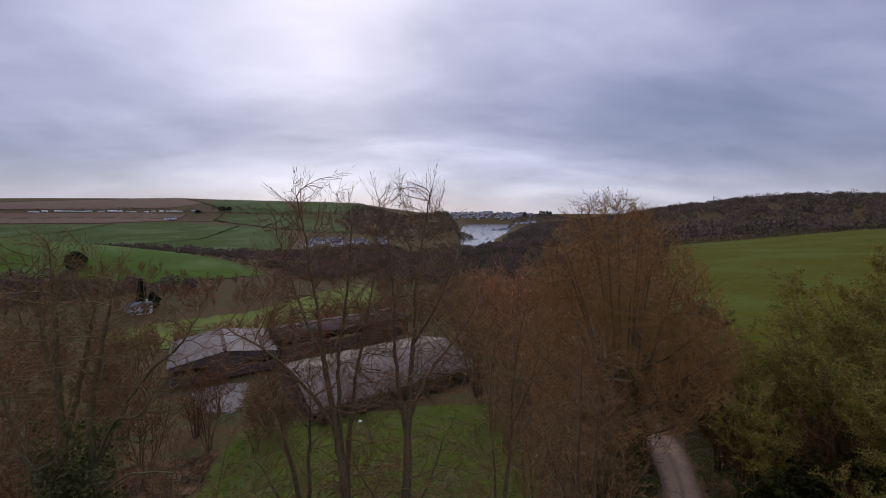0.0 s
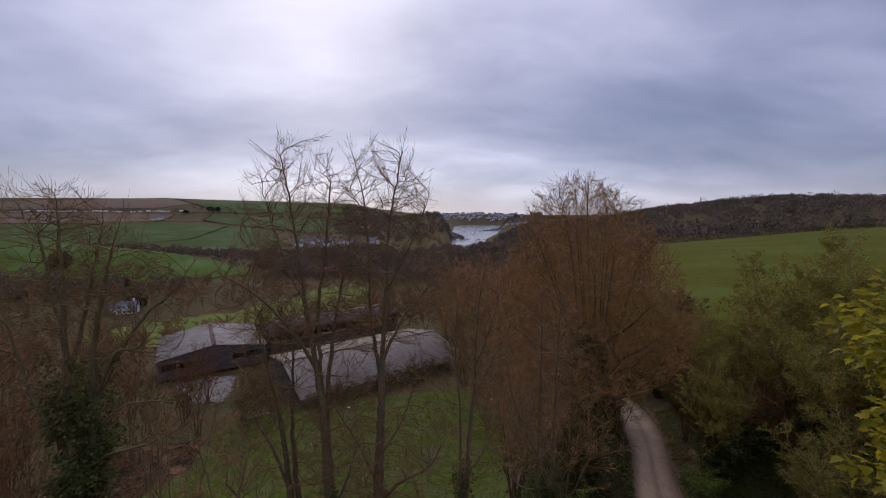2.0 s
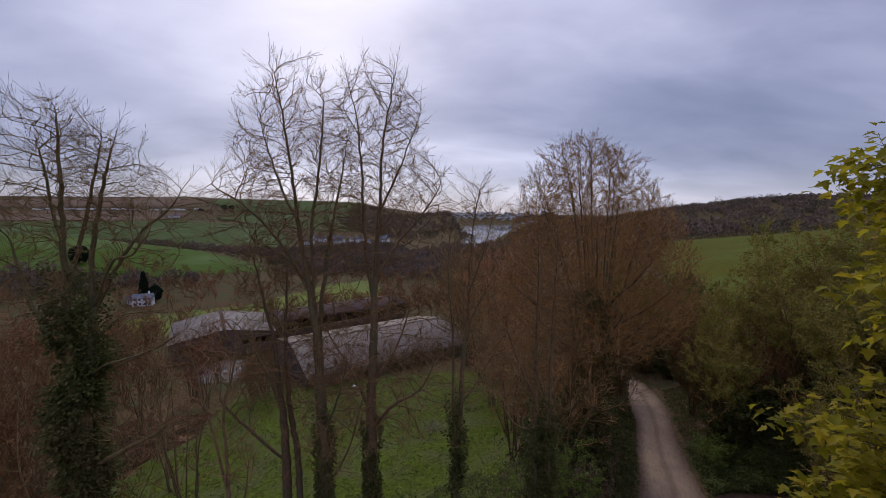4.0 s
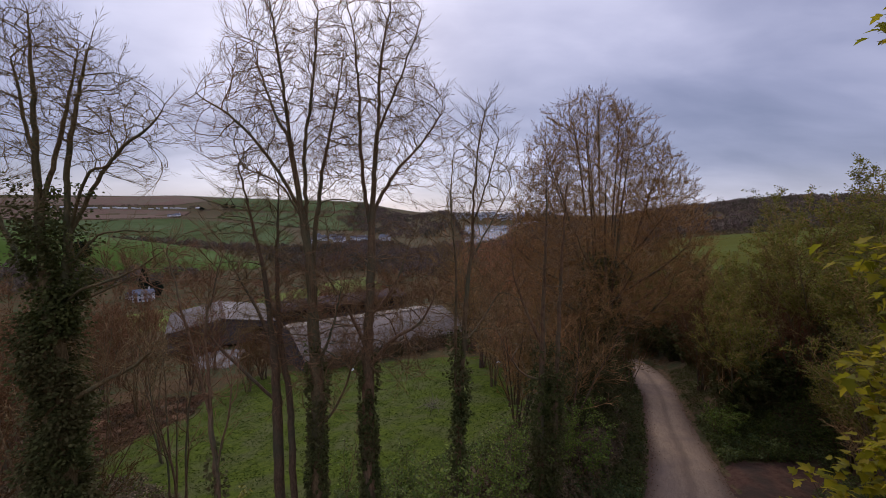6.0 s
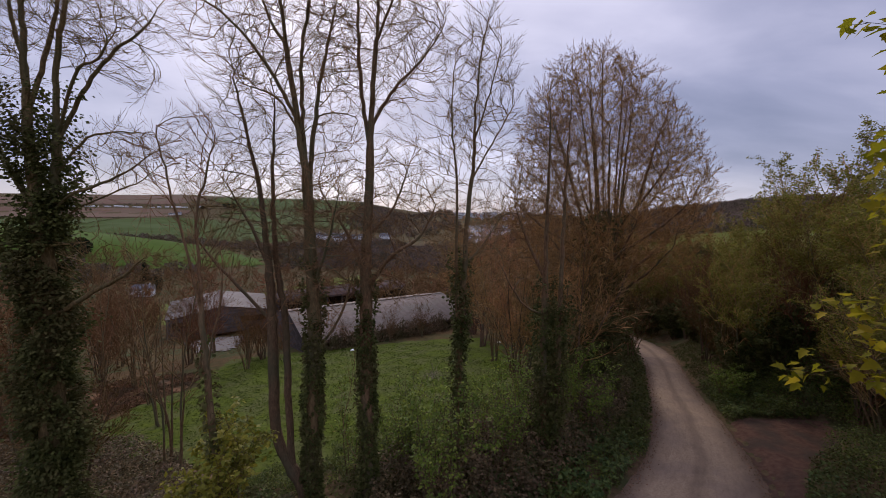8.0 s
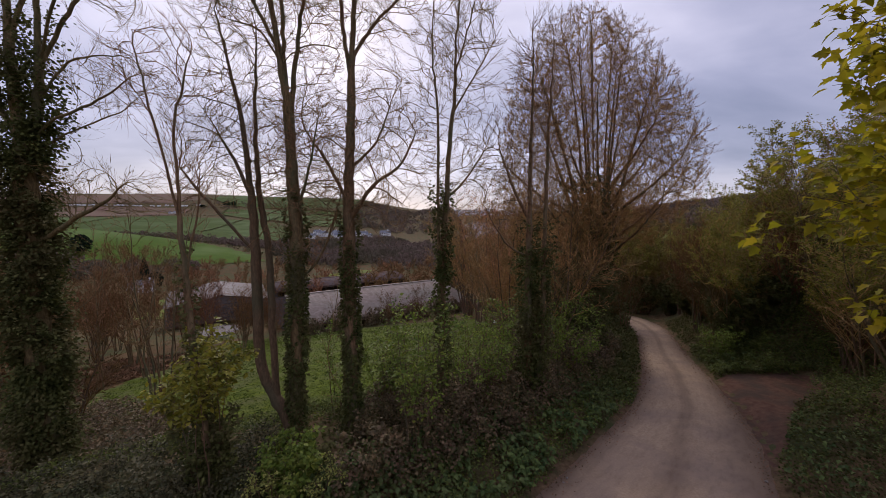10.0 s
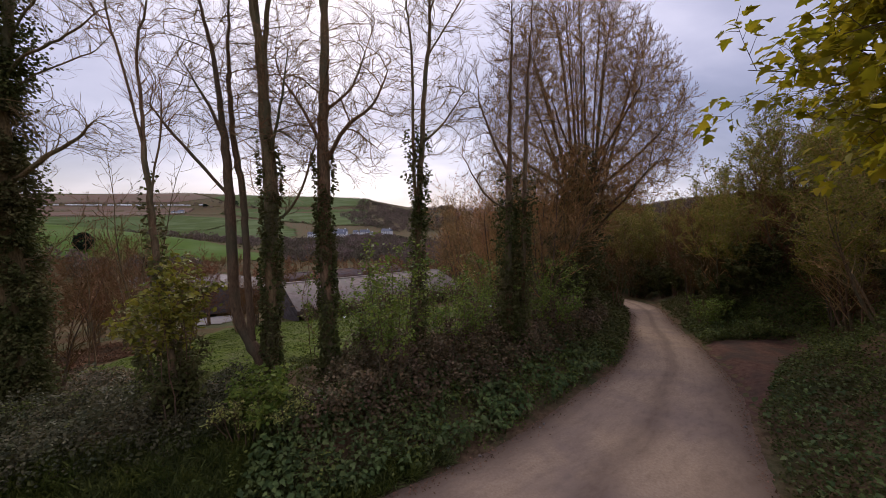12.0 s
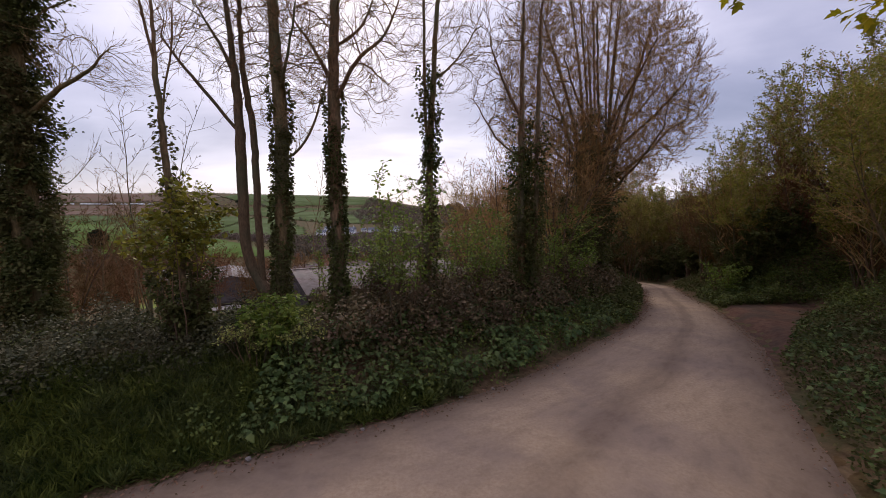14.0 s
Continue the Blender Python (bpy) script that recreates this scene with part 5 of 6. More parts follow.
# ---------------------------------------------------------------- farm buildings
def roof_sheets(parent, length, ridge, eave, y0, y1, material, n, seed, slope_name="roof_sheet"):
    """One slope of overlapping sheets from the ridge (y0) to the eave (y1), each a bowed strip of its own, along x."""
    rng2 = np.random.default_rng(seed)
    w = length / n
    k = 9
    xs = np.linspace(0, w + 0.06, k)
    z = 0.035 * np.cos(np.linspace(0, 2 * np.pi * 2, k))
    top = np.stack([np.concatenate([xs, xs]), np.concatenate([np.full(k, y0), np.full(k, y1)]), np.concatenate([ridge + z, eave + z])], -1)
    v = np.concatenate([top, top - np.array([0, 0, 0.05])])
    i = np.arange(k - 1)
    up = 1 if y1 < y0 else -1
    f = np.stack([i, i + 1, i + 1 + k, i + k], -1)[:, ::-up]
    f2 = (f + 2 * k)[:, ::-1]
    ends = np.stack([i + k, i + 1 + k, i + 1 + 3 * k, i + 3 * k], -1)[:, ::-up]
    me = mesh_from(slope_name, v, np.concatenate([f, f2, ends]), material, shade=False)
    for j in range(n):
        ob = new(slope_name, me)
        ob.parent = parent
        ob.location = (j * w, 0, 0.012 * (j % 2) + rng2.uniform(0, 0.012))


def gable_barn(at, turn, length, half, eave, rise):
    """Steel-framed barn: ridge along its own x from the front gable; weatherboarded gable with two openings."""
    barn = thing("barn", "grey-roofed farm barn with a dark boarded gable and two openings", "barn", at, turn)
    over = 0.4
    M2 = M["roof_far"]
    roof_sheets(barn, length, eave + rise, eave - 0.1, 0, half + over, M2, 9, 1)
    roof_sheets(barn, length, eave + rise, eave - 0.1, 0, -half - over, M2, 9, 2)
    part("ridge_cap", boxed((-0.1, -0.35, eave + rise + 0.02), (length + 0.1, 0.35, eave + rise + 0.14), 0.05), M["rust"], barn, "dark ridge capping")
    # front gable: boards in strips between openings
    n = 24
    for k in range(n):
        y0, y1 = -half + 2 * half * k / n, -half + 2 * half * (k + 1) / n - 0.02
        mid = (y0 + y1) / 2
        top = eave + rise * (1 - abs(mid) / half) - 0.12
        low = 1.9 if 3.2 < abs(mid) < half - 0.9 else 0.0
        high_gap = low > 0
        bm = boxed((0.12, y0, (2.9 if high_gap else 0.0)), (0.2 + 0.02 * (k % 2), y1, max(top, 3.0)))
        part("board", bm, M["boards"], barn)
        if high_gap:
            part("board", boxed((0.12, y0, 0.0), (0.2 + 0.02 * (k % 2), y1, 1.7)), M["boards"], barn)
    for side in (-1, 1):
        part("side_wall", boxed((0.2, side * half - 0.1, 0), (length - 0.2, side * half + 0.1, eave - 0.15)), M["boards"], barn)
        part("corner_post", boxed((-0.02, side * (half - 0.1) - 0.12, 0), (0.22, side * (half - 0.1) + 0.12, eave)), M["concrete"], barn)
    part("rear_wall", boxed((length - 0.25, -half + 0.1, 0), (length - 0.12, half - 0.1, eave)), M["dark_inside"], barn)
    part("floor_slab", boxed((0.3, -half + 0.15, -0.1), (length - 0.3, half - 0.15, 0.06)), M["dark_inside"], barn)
    part("straw_heap", boxed((5, -6, 0.05), (9, 5.5, 1.6), 0.5), M["straw"], barn, "heap of old straw")
    return barn


def open_shed(at, turn, length, depth, eave, rise, posts, name, label, roof, seed):
    """Low shed with its back to the slope and an open, posted front; its front eave lies along its own x."""
    shed = thing(name, label, "shed", at, turn)
    roof_sheets(shed, length, eave + rise, eave, depth, -0.5, M[roof], 12, seed)
    roof_sheets(shed, length, eave + rise, eave, depth, 2 * depth + 0.5, M[roof], 12, seed + 1)
    part("ridge_cap", boxed((-0.05, depth - 0.25, eave + rise + 0.03), (length + 0.05, depth + 0.25, eave + rise + 0.12), 0.04), M[roof], shed)
    part("fascia", boxed((0, -0.48, eave - 0.42), (length, -0.40, eave - 0.06)), M["rust"], shed, "rusty sheet fascia")
    for k in range(posts + 1):
        x = 0.15 + (length - 0.3) * k / posts
        part("post", boxed((x - 0.1, -0.2, -0.6), (x + 0.1, 0.0, eave - 0.05)), M["boards"], shed)
    for x in (0.02, length - 0.14):
        bm = bmesh.new()
        vs = [bm.verts.new(p) for p in ((x, 0, -0.6), (x, 2 * depth, -0.6), (x, 2 * depth, eave - 0.05), (x, depth, eave + rise - 0.08), (x, 0, eave - 0.05))]
        face = bm.faces.new(vs)
        out = bmesh.ops.extrude_face_region(bm, geom=[face])
        bmesh.ops.translate(bm, verts=[g for g in out["geom"] if isinstance(g, bmesh.types.BMVert)], vec=(0.12, 0, 0))
        bmesh.ops.recalc_face_normals(bm, faces=bm.faces)
        part("end_wall", bm, M["boards"], shed)
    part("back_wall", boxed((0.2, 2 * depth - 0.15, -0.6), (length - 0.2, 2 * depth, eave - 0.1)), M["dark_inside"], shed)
    part("low_wall", boxed((0.2, -0.12, -0.6), (length - 0.2, 0.0, eave * 0.45)), M["rust"], shed, "rust-brown boarded lower front")
    return shed


gable_barn((-43.9, 73.0, -13.6), math.degrees(math.atan2(15.0, -9.5)), 17.8, 9.0, 3.7, 1.55)
open_shed((-17.9, 45.2, -8.6), math.degrees(math.atan2(0.56, 0.83)), 25.5, 8.6, 2.9, 1.9, 8, "long_shed", "long low farm shed with a pale weathered sheet roof", "roof_sheet", 31)
open_shed((-38.0, 84.0, -14.2), math.degrees(math.atan2(0.60, 0.80)), 33, 5.0, 4.6, 1.0, 9, "open_cattle_shed", "dark open-fronted cattle shed with a rust-brown roof", "rust", 41)


def white_bale(at, size):
    """A small wrapped white bundle lying in the grass."""
    rng2 = np.random.default_rng(9)
    bale = thing("wrapped_bundle", "small white plastic-wrapped bundle lying in the grass", "bundle", (*at, ground_at(*at) + size * 0.35))
    bm = bmesh.new()
    bmesh.ops.create_icosphere(bm, subdivisions=2, radius=size)
    for v in bm.verts:
        v.co *= 1 + rng2.uniform(-0.12, 0.12)
        v.co.z *= 0.7
    part("wrapping", bm, M["plastic_white"], bale)


white_bale((-11.7, 43.8), 0.24)
white_bale((5.0, 41.5), 0.2)


def brush_pile(at):
    """Pale cut sticks and dead stems lying in a loose heap."""
    rng2 = np.random.default_rng(14)
    pile = thing("brush_pile", "heap of pale dead sticks in the paddock", "brushwood", (*at, ground_at(*at) + 0.1))
    for k in range(46):
        a, r = rng2.uniform(0, 6.28), rng2.uniform(0, 1.1)
        pts = limbs(rng2, np.array([[r * math.cos(a), r * math.sin(a), rng2.uniform(0, 0.3)]]), unit(rng2.normal(0, 1, (1, 3)) * np.array([1, 1, 0.5]) + np.array([0, 0, 0.5])), rng2.uniform(0.4, 1.1, 1), 4, 0.15, 0.0)
        put("stick", *tubes((pts, np.linspace(0.016, 0.006, 5)[None]), 4), M["twig_pale"], pile)


brush_pile((-1.85, 28.5))


# ---------------------------------------------------------------- distance: woods, hedges, houses, town
def shards(rng2, centre, wide, tall, each, size):
    """Fuzzy crowns: each a cloud of small upright slivers inside an egg."""
    n = len(centre)
    p = rng2.normal(0, 1, (n, each, 3))
    p /= np.maximum(np.linalg.norm(p, axis=2, keepdims=True), 1e-6)
    p *= rng2.uniform(0.35, 1.0, (n, each, 1)) ** 0.5
    p[..., 2] = p[..., 2] * 0.5 + 0.5
    p = p * np.stack([wide, wide, tall], -1)[:, None, :] + centre[:, None, :]
    p = p.reshape(-1, 3)
    s = rng2.uniform(0.5, 1.0, (len(p), 1)) * np.repeat(size, each)[:, None]
    out = unit(rng2.normal(0, 1, p.shape) * np.array([1, 1, 0.3]))
    side = unit(np.cross(out, np.array([0, 0, 1.0]))) * s * 0.55
    up = (out * 0.35 + np.array([0, 0, 1.0])) * s
    v = np.stack([p - side, p + side, p + up], 1).reshape(-1, 3)
    return v, np.arange(len(v)).reshape(-1, 3)


def wood_stuff(name, label, spots, wide, tall, each, material, seed, category="woodland"):
    rng2 = np.random.default_rng(seed)
    x, y = spots[:, 0], spots[:, 1]
    n = len(x)
    f = rng2.uniform(0.75, 1.25, n)
    c = np.stack([x, y, height(x, y) - tall * 0.1], -1)
    v, faces = shards(rng2, c, wide * f, tall * f * rng2.uniform(0.8, 1.15, n), each, np.full(n, wide * 0.34))
    tagged(put(name, v, faces, M[material]), label, category, kind="stuff")


def scatter(rng2, poly, count):
    p = np.array(poly, float)
    lo, hi = p.min(0), p.max(0)
    q = rng2.uniform(lo, hi, (count * 6, 2))
    return q[inside(p, q[:, 0], q[:, 1])][:count]


def line_spots(rng2, line, step, jitter):
    out = []
    for (ax, ay), (bx, by) in zip(line[:-1], line[1:]):
        n = max(1, int(math.hypot(bx - ax, by - ay) / step))
        s = (np.arange(n) + 0.5)[:, None] / n
        out.append(np.array([ax, ay]) * (1 - s) + np.array([bx, by]) * s + rng2.normal(0, jitter, (n, 2)))
    return np.concatenate(out)


rng = np.random.default_rng(77)
wood_stuff("far_wood", "bare purple-brown woodland on the hill beyond the pasture", scatter(rng, [(150, 262), (330, 262), (560, 420), (1400, 900), (1500, 1150), (900, 1130), (500, 1010), (250, 760), (160, 420)], 1700), 7.5, 12, 80, "far_wood", 1)
wood_stuff("far_wood", "bare dark woodland on the headland above the estuary", scatter(rng, [(-330, 1180), (-180, 800), (-40, 700), (70, 900), (75, 1150), (30, 1450), (-160, 1560), (-340, 1500)], 700), 7, 12, 70, "far_wood", 2)
wood_stuff("far_wood", "bare brown woodland on the valley side", scatter(rng, [(-640, 560), (-430, 470), (-300, 470), (-200, 520), (-120, 640), (-60, 560), (-20, 420), (30, 330), (-30, 300), (-120, 330), (-230, 420), (-420, 440), (-640, 500)], 620), 5.5, 9, 90, "far_wood", 3)
wood_stuff("far_wood", "bare brown woodland in the valley bottom", scatter(rng, [(-330, 262), (-215, 270), (-160, 320), (-90, 330), (-20, 330), (120, 360), (150, 560), (30, 600), (-60, 470), (-130, 380), (-190, 250), (-300, 190), (-420, 240)], 420), 4.6, 8.5, 130, "far_wood", 4)
wood_stuff("far_wood", "wooded point on the far side of the estuary", scatter(rng, [(215, 1480), (330, 1440), (640, 1480), (760, 1600), (560, 1740), (300, 1690)], 420), 7, 12, 40, "far_wood", 5)
wood_stuff("far_wood", "trees between the lane and the estuary", scatter(rng, [(20, 120), (60, 120), (150, 260), (150, 420), (110, 560), (20, 560), (-10, 330), (0, 180)], 260), 4.4, 9, 130, "far_wood", 6)
wood_stuff("far_wood", "bare woodland on the right bank of the estuary", scatter(rng, [(150, 560), (260, 560), (520, 900), (560, 1350), (330, 1430), (300, 1200), (220, 950), (150, 760)], 520), 6.5, 11, 70, "far_wood", 13)
wood_stuff("far_wood", "bare trees along the estuary shore", scatter(rng, [(88, 555), (165, 555), (240, 900), (280, 1120), (215, 1000), (140, 790), (100, 640)], 300), 5.5, 9, 70, "far_wood", 15)
hedges = [[(-1700, 1405), (-1330, 1404), (-1030, 1410), (-890, 1380), (-600, 1352), (-285, 1362)], [(-1560, 1120), (-1300, 1112), (-1000, 1112), (-845, 1195), (-890, 1345)], [(-845, 1195), (-700, 1190), (-545, 1072), (-430, 985), (-290, 885), (-180, 865)],
          [(-1180, 1790), (-960, 1560), (-770, 1385)], [(-660, 455), (-470, 430), (-330, 415), (-240, 400), (-175, 372)], [(-760, 1335), (-735, 1240), (-640, 1150)], [(-520, 1340), (-470, 1000)], [(-300, 1395), (-330, 1640), (-400, 1800)],
          [(-2300, 1800), (-1900, 1830), (-1500, 1850), (-1200, 1850), (-1000, 1860), (-700, 1860), (-300, 1820), (-100, 1750)], [(-560, 600), (-480, 760), (-560, 1060)], [(-960, 720), (-900, 900), (-935, 1095)]]
wood_stuff("far_hedge", "dark hedgerows between the hillside fields", np.concatenate([line_spots(rng, h, 7, 1.2) for h in hedges]), 4.2, 4.2, 22, "hedge", 7, "hedge")
wood_stuff("pasture_hedge", "thick brown hedge along the far edge of the pasture", line_spots(rng, [(60, 112), (92, 165), (128, 224), (190, 234), (250, 242), (300, 220)], 1.6, 0.5), 1.6, 3.6, 60, "hedge", 8, "hedge")
wood_stuff("blossom_hedge", "pale blackthorn blossom in the pasture hedge", line_spots(rng, [(170, 229), (225, 237)], 2.0, 0.7), 1.3, 3.4, 26, "twig_pale", 9, "hedge")
wood_stuff("hill_trees", "scattered bare trees along the hillside lanes", np.concatenate([scatter(rng, [(-1000, 1340), (-640, 1340), (-600, 1450), (-900, 1480)], 40), line_spots(rng, [(-1500, 1415), (-1000, 1420)], 26, 6), line_spots(rng, [(-480, 1030), (-300, 900)], 40, 8)]), 6, 9, 50, "far_wood", 10, "trees")
wood_stuff("hilltop_trees", "row of bare trees along the wooded hill's crest", line_spots(rng, [(560, 960), (760, 925), (900, 880), (1100, 850), (1350, 830)], 17, 7), 7.5, 17, 70, "far_wood", 11, "trees")


def evergreen(at, tall, wide, seed, label, pointed):
    rng2 = np.random.default_rng(seed)
    z = ground_at(*at)
    tree = thing("evergreen_tree", label, "tree", (*at, z))
    pts = np.array([[0, 0, -0.3], [0.1, 0, tall * 0.4], [0, 0, tall * 0.9]])
    put("trunk", *tubes((pts, np.array([0.45, 0.3, 0.08])), 7), M["bark"], tree)
    n = 420
    t = rng2.uniform(0.08, 1, n)
    r = wide * ((1 - t) ** 0.8 if pointed else np.sqrt(np.clip(1 - (2 * t - 1) ** 2, 0.02, 1))) * rng2.uniform(0.5, 1.05, n)
    a = rng2.uniform(0, 6.28, n)
    c = np.stack([r * np.cos(a), r * np.sin(a), t * tall * 0.95], -1)
    put("crown", *shards(rng2, c, np.full(n, 0.6), np.full(n, 0.6), 16, np.full(n, 1.0)), M["conifer"], tree, "dense dark evergreen foliage")


for (x, y), tall, wide, seed, pointed in (((-279, 290), 14, 6.5, 1, False), ((-179, 224), 17, 3.2, 2, True), ((-171, 222), 9, 3.2, 3, False), ((-800, 1400), 17, 13, 7, False), ((-775, 1402), 15, 10, 8, False), ((-870, 1372), 10, 9, 14, False)):
    evergreen((x, y), tall, wide, seed, "dark evergreen tree near the valley houses" if y < 400 else "clump-like dark evergreen on the hillside", pointed)
for k, (x, y) in enumerate(((395, 1560), (408, 1562), (421, 1558), (434, 1560), (330, 1555))):
    evergreen((x, y), 24 - 2 * (k % 2), 7.5, 20 + k, "tall dark pine on the wooded point", False)


def house(at, turn, length, depth, eave, rise, storeys, name="house", label="white-walled house with a slate roof", category="house", windows=4, chimney=True, roof="slate"):
    h = thing(name, label, category, (*at, ground_at(*at) - 0.3), turn)
    part("wall", boxed((-length / 2, -depth / 2, 0), (length / 2, depth / 2, eave)), M["white_wall"], h)
    bm = bmesh.new()
    o = 0.3
    x0, x1, y0, y1 = -length / 2 - o, length / 2 + o, -depth / 2 - o, depth / 2 + o
    vs = [bm.verts.new(p) for p in ((x0, y0, eave - 0.1), (x1, y0, eave - 0.1), (x1, y1, eave - 0.1), (x0, y1, eave - 0.1), (x0, 0, eave + rise), (x1, 0, eave + rise))]
    for f in ((0, 1, 5, 4), (2, 3, 4, 5), (1, 2, 5), (3, 0, 4), (3, 2, 1, 0)):
        bm.faces.new([vs[i] for i in f])
    roof_ob = part("roof", bm, M[roof], h)
    if chimney:
        part("chimney", boxed((length * 0.3 - 0.4, -0.4, eave + rise * 0.4), (length * 0.3 + 0.4, 0.4, eave + rise + 1.2)), M["white_wall"], roof_ob)
    for s in range(storeys):
        for k in range(windows):
            x = -length / 2 + length * (k + 0.5) / windows
            part("window", boxed((x - 0.5, -depth / 2 - 0.06, 1.0 + 2.6 * s), (x + 0.5, -depth / 2 + 0.02, 2.2 + 2.6 * s)), M["pane"], h)
    return h


cottage = house((-170.5, 212.5), 25, 9, 6, 4.6, 2.4, 2, "cottage", "white cottage with a slate roof among evergreens in the valley", windows=4)
house((-180, 216), -30, 6, 4.5, 2.8, 2.0, 1, "outbuilding", "small white outbuilding beside the valley cottage", "house", 2, False)
rng = np.random.default_rng(31)


def village(source, spots, label, group, low=0.8, high=1.3):
    for k, (x, y) in enumerate(spots):
        s = rng.uniform(low, high)
        ob = copy_thing(source, pose(x, y, ground_at(x, y) - 0.4, 0, 0, rng.uniform(-35, 35)) @ Matrix.Diagonal((s * rng.uniform(0.8, 1.3), s, s * rng.uniform(0.85, 1.15), 1)))
        tagged(ob, label, "house", group)


far_house = house((-239, 722), 10, 12, 7, 5.4, 3, 2, "house", "white village house with a slate roof above the creek", windows=4)
village(far_house, [(-225, 700), (-205, 712), (-190, 690), (-250, 745), (-170, 705), (-150, 690), (-215, 735), (-185, 660), (-135, 668), (-232, 655), (-160, 640), (-110, 690)], "white village house with a slate roof above the creek", "village houses above the creek")
chalet = house((-1200, 1395), 0, 15, 5, 3.4, 1.0, 1, "holiday_chalet", "long low white chalet on the hillside", "chalet", 4, False, "white_wall")
for k, x in enumerate(np.linspace(-1480, -900, 26)):
    if k % 7 == 3:
        continue
    y = 1392 + rng.uniform(-6, 6)
    ob = copy_thing(chalet, pose(x, y, ground_at(x, y) - 0.3, 0, 0, rng.uniform(-8, 8)) @ Matrix.Diagonal((rng.uniform(0.7, 1.5), 1, rng.uniform(0.8, 1.3), 1)))
    tagged(ob, group="row of white chalets on the hillside")
village(far_house, [(-895, 1268), (-880, 1262), (-905, 1258)], "white farmhouse below the chalets", "hillside farm")
town_spots = []
for _ in range(2000):
    x, y = rng.uniform(30, 620), rng.uniform(2390, 2740)
    if all((x - a) ** 2 + (y - b) ** 2 > 420 for a, b in town_spots):
        town_spots.append((x, y))
    if len(town_spots) >= 120:
        break
village(far_house, town_spots, "pale town house on the far hillside", "town across the estuary", 1.0, 1.7)
quay = [(185 + 15 * k + rng.uniform(-4, 4), 1432 - 6 * (k % 3) + rng.uniform(-5, 5)) for k in range(11)]
village(far_house, quay, "white waterfront house beside the estuary", "waterfront houses", 0.9, 1.4)
wood_stuff("town_trees", "bare trees among the town's houses", scatter(rng, [(0, 2380), (640, 2380), (700, 2760), (0, 2760)], 160), 8, 9, 26, "far_wood", 12, "trees")


def boat(at, turn, length):
    b = thing("moored_boat", "small white moored boat on the estuary", "boat", (*at, -40.5), turn, "moored boats")
    bm = bmesh.new()
    ring = [(-0.5, -0.16), (-0.5, 0.16), (0.1, 0.18), (0.5, 0.0), (0.1, -0.18)]
    top = [bm.verts.new((x * length, y * length, 0.9)) for x, y in ring]
    low = [bm.verts.new((x * length * 0.85, y * length * 0.6, -0.3)) for x, y in ring]
    bm.faces.new(top[::-1])
    for i in range(5):
        bm.faces.new((low[i], low[(i + 1) % 5], top[(i + 1) % 5], top[i]))
    bmesh.ops.recalc_face_normals(bm, faces=bm.faces)
    part("hull", bm, M["boat"], b)
    part("cabin", boxed((-0.2 * length, -0.1 * length, 0.85), (0.12 * length, 0.1 * length, 1.9), 0.15), M["boat"], b)
    part("mast", boxed((-0.06, -0.06, 1.8), (0.06, 0.06, 1.0 + length)), M["stone"], b)


for k in range(16):
    y = rng.uniform(720, 1350)
    boat((70 + (y - 800) * 0.14 + rng.uniform(-0.45, 0.45) * (50 + (y - 720) * 0.16), y), rng.uniform(0, 360), rng.uniform(7, 11))

eave = [(-17.9 + 0.56 * 1.7, 45.2 - 0.83 * 1.7), (-17.9 + 0.83 * 25 + 0.56 * 1.7, 45.2 + 0.56 * 25 - 0.83 * 1.7)]
wood_stuff("shed_scrub", "brown scrub grown up along the front of the long shed", line_spots(rng, eave, 0.45, 0.35), 0.75, 2.3, 130, "shed_brush", 23, "scrub")


# ---------------------------------------------------------------- undergrowth on the banks
def cover_spots(rng2, count, box, keep):
    x = rng2.uniform(box[0], box[1], count)
    y = rng2.uniform(box[2], box[3], count)
    ok = keep(x, y)
    return x[ok], y[ok]


def undergrowth(name, label, seed, count, box, keep, tall, leaf, size, material, up=0.4, width=0.7, category="undergrowth", rise=-0.15):
    """Leafy ground cover: leaves fill a layer of uneven height over the soil."""
    rng2 = np.random.default_rng(seed)
    x, y = cover_spots(rng2, count, box, keep)
    top = tall * (0.65 + 0.45 * wave(x, y, 0.55, seed) + 0.25 * wave(x, y, 1.7, seed + 1))
    z = height(x, y) + np.clip(top, 0.06, None) * rng2.uniform(0.1, 1, len(x)) ** 0.7
    at = np.stack([x, y, z], -1)
    way = unit(rng2.normal(0, 1, at.shape) * np.array([1, 1, 0.35]) + np.array([0, 0, rise]))
    v, f = leaf_mesh(rng2, at, way, rng2.uniform(leaf * 0.6, leaf * 1.35, len(x)), width, 0.3, up)
    tagged(put(name, v, f, M[material]), label, category, kind="stuff")


GX, GY = np.meshgrid(np.arange(-30, 40, 0.25), np.arange(-20, 60, 0.25))
SIDE_L, SIDE_R = beside(EDGE_L, GX, GY), -beside(EDGE_R, GX, GY)


def left_of(x, y):
    """Distance from the lane's left edge, from a table."""
    return SIDE_L[((y + 20) / 0.25).astype(int), ((x + 30) / 0.25).astype(int)]


def right_of(x, y):
    return SIDE_R[((y + 20) / 0.25).astype(int), ((x + 30) / 0.25).astype(int)]


def patchy(x, y, seed, level):
    return wave(x, y, 1.1, seed) + 0.5 * wave(x, y, 3.0, seed + 2) > level


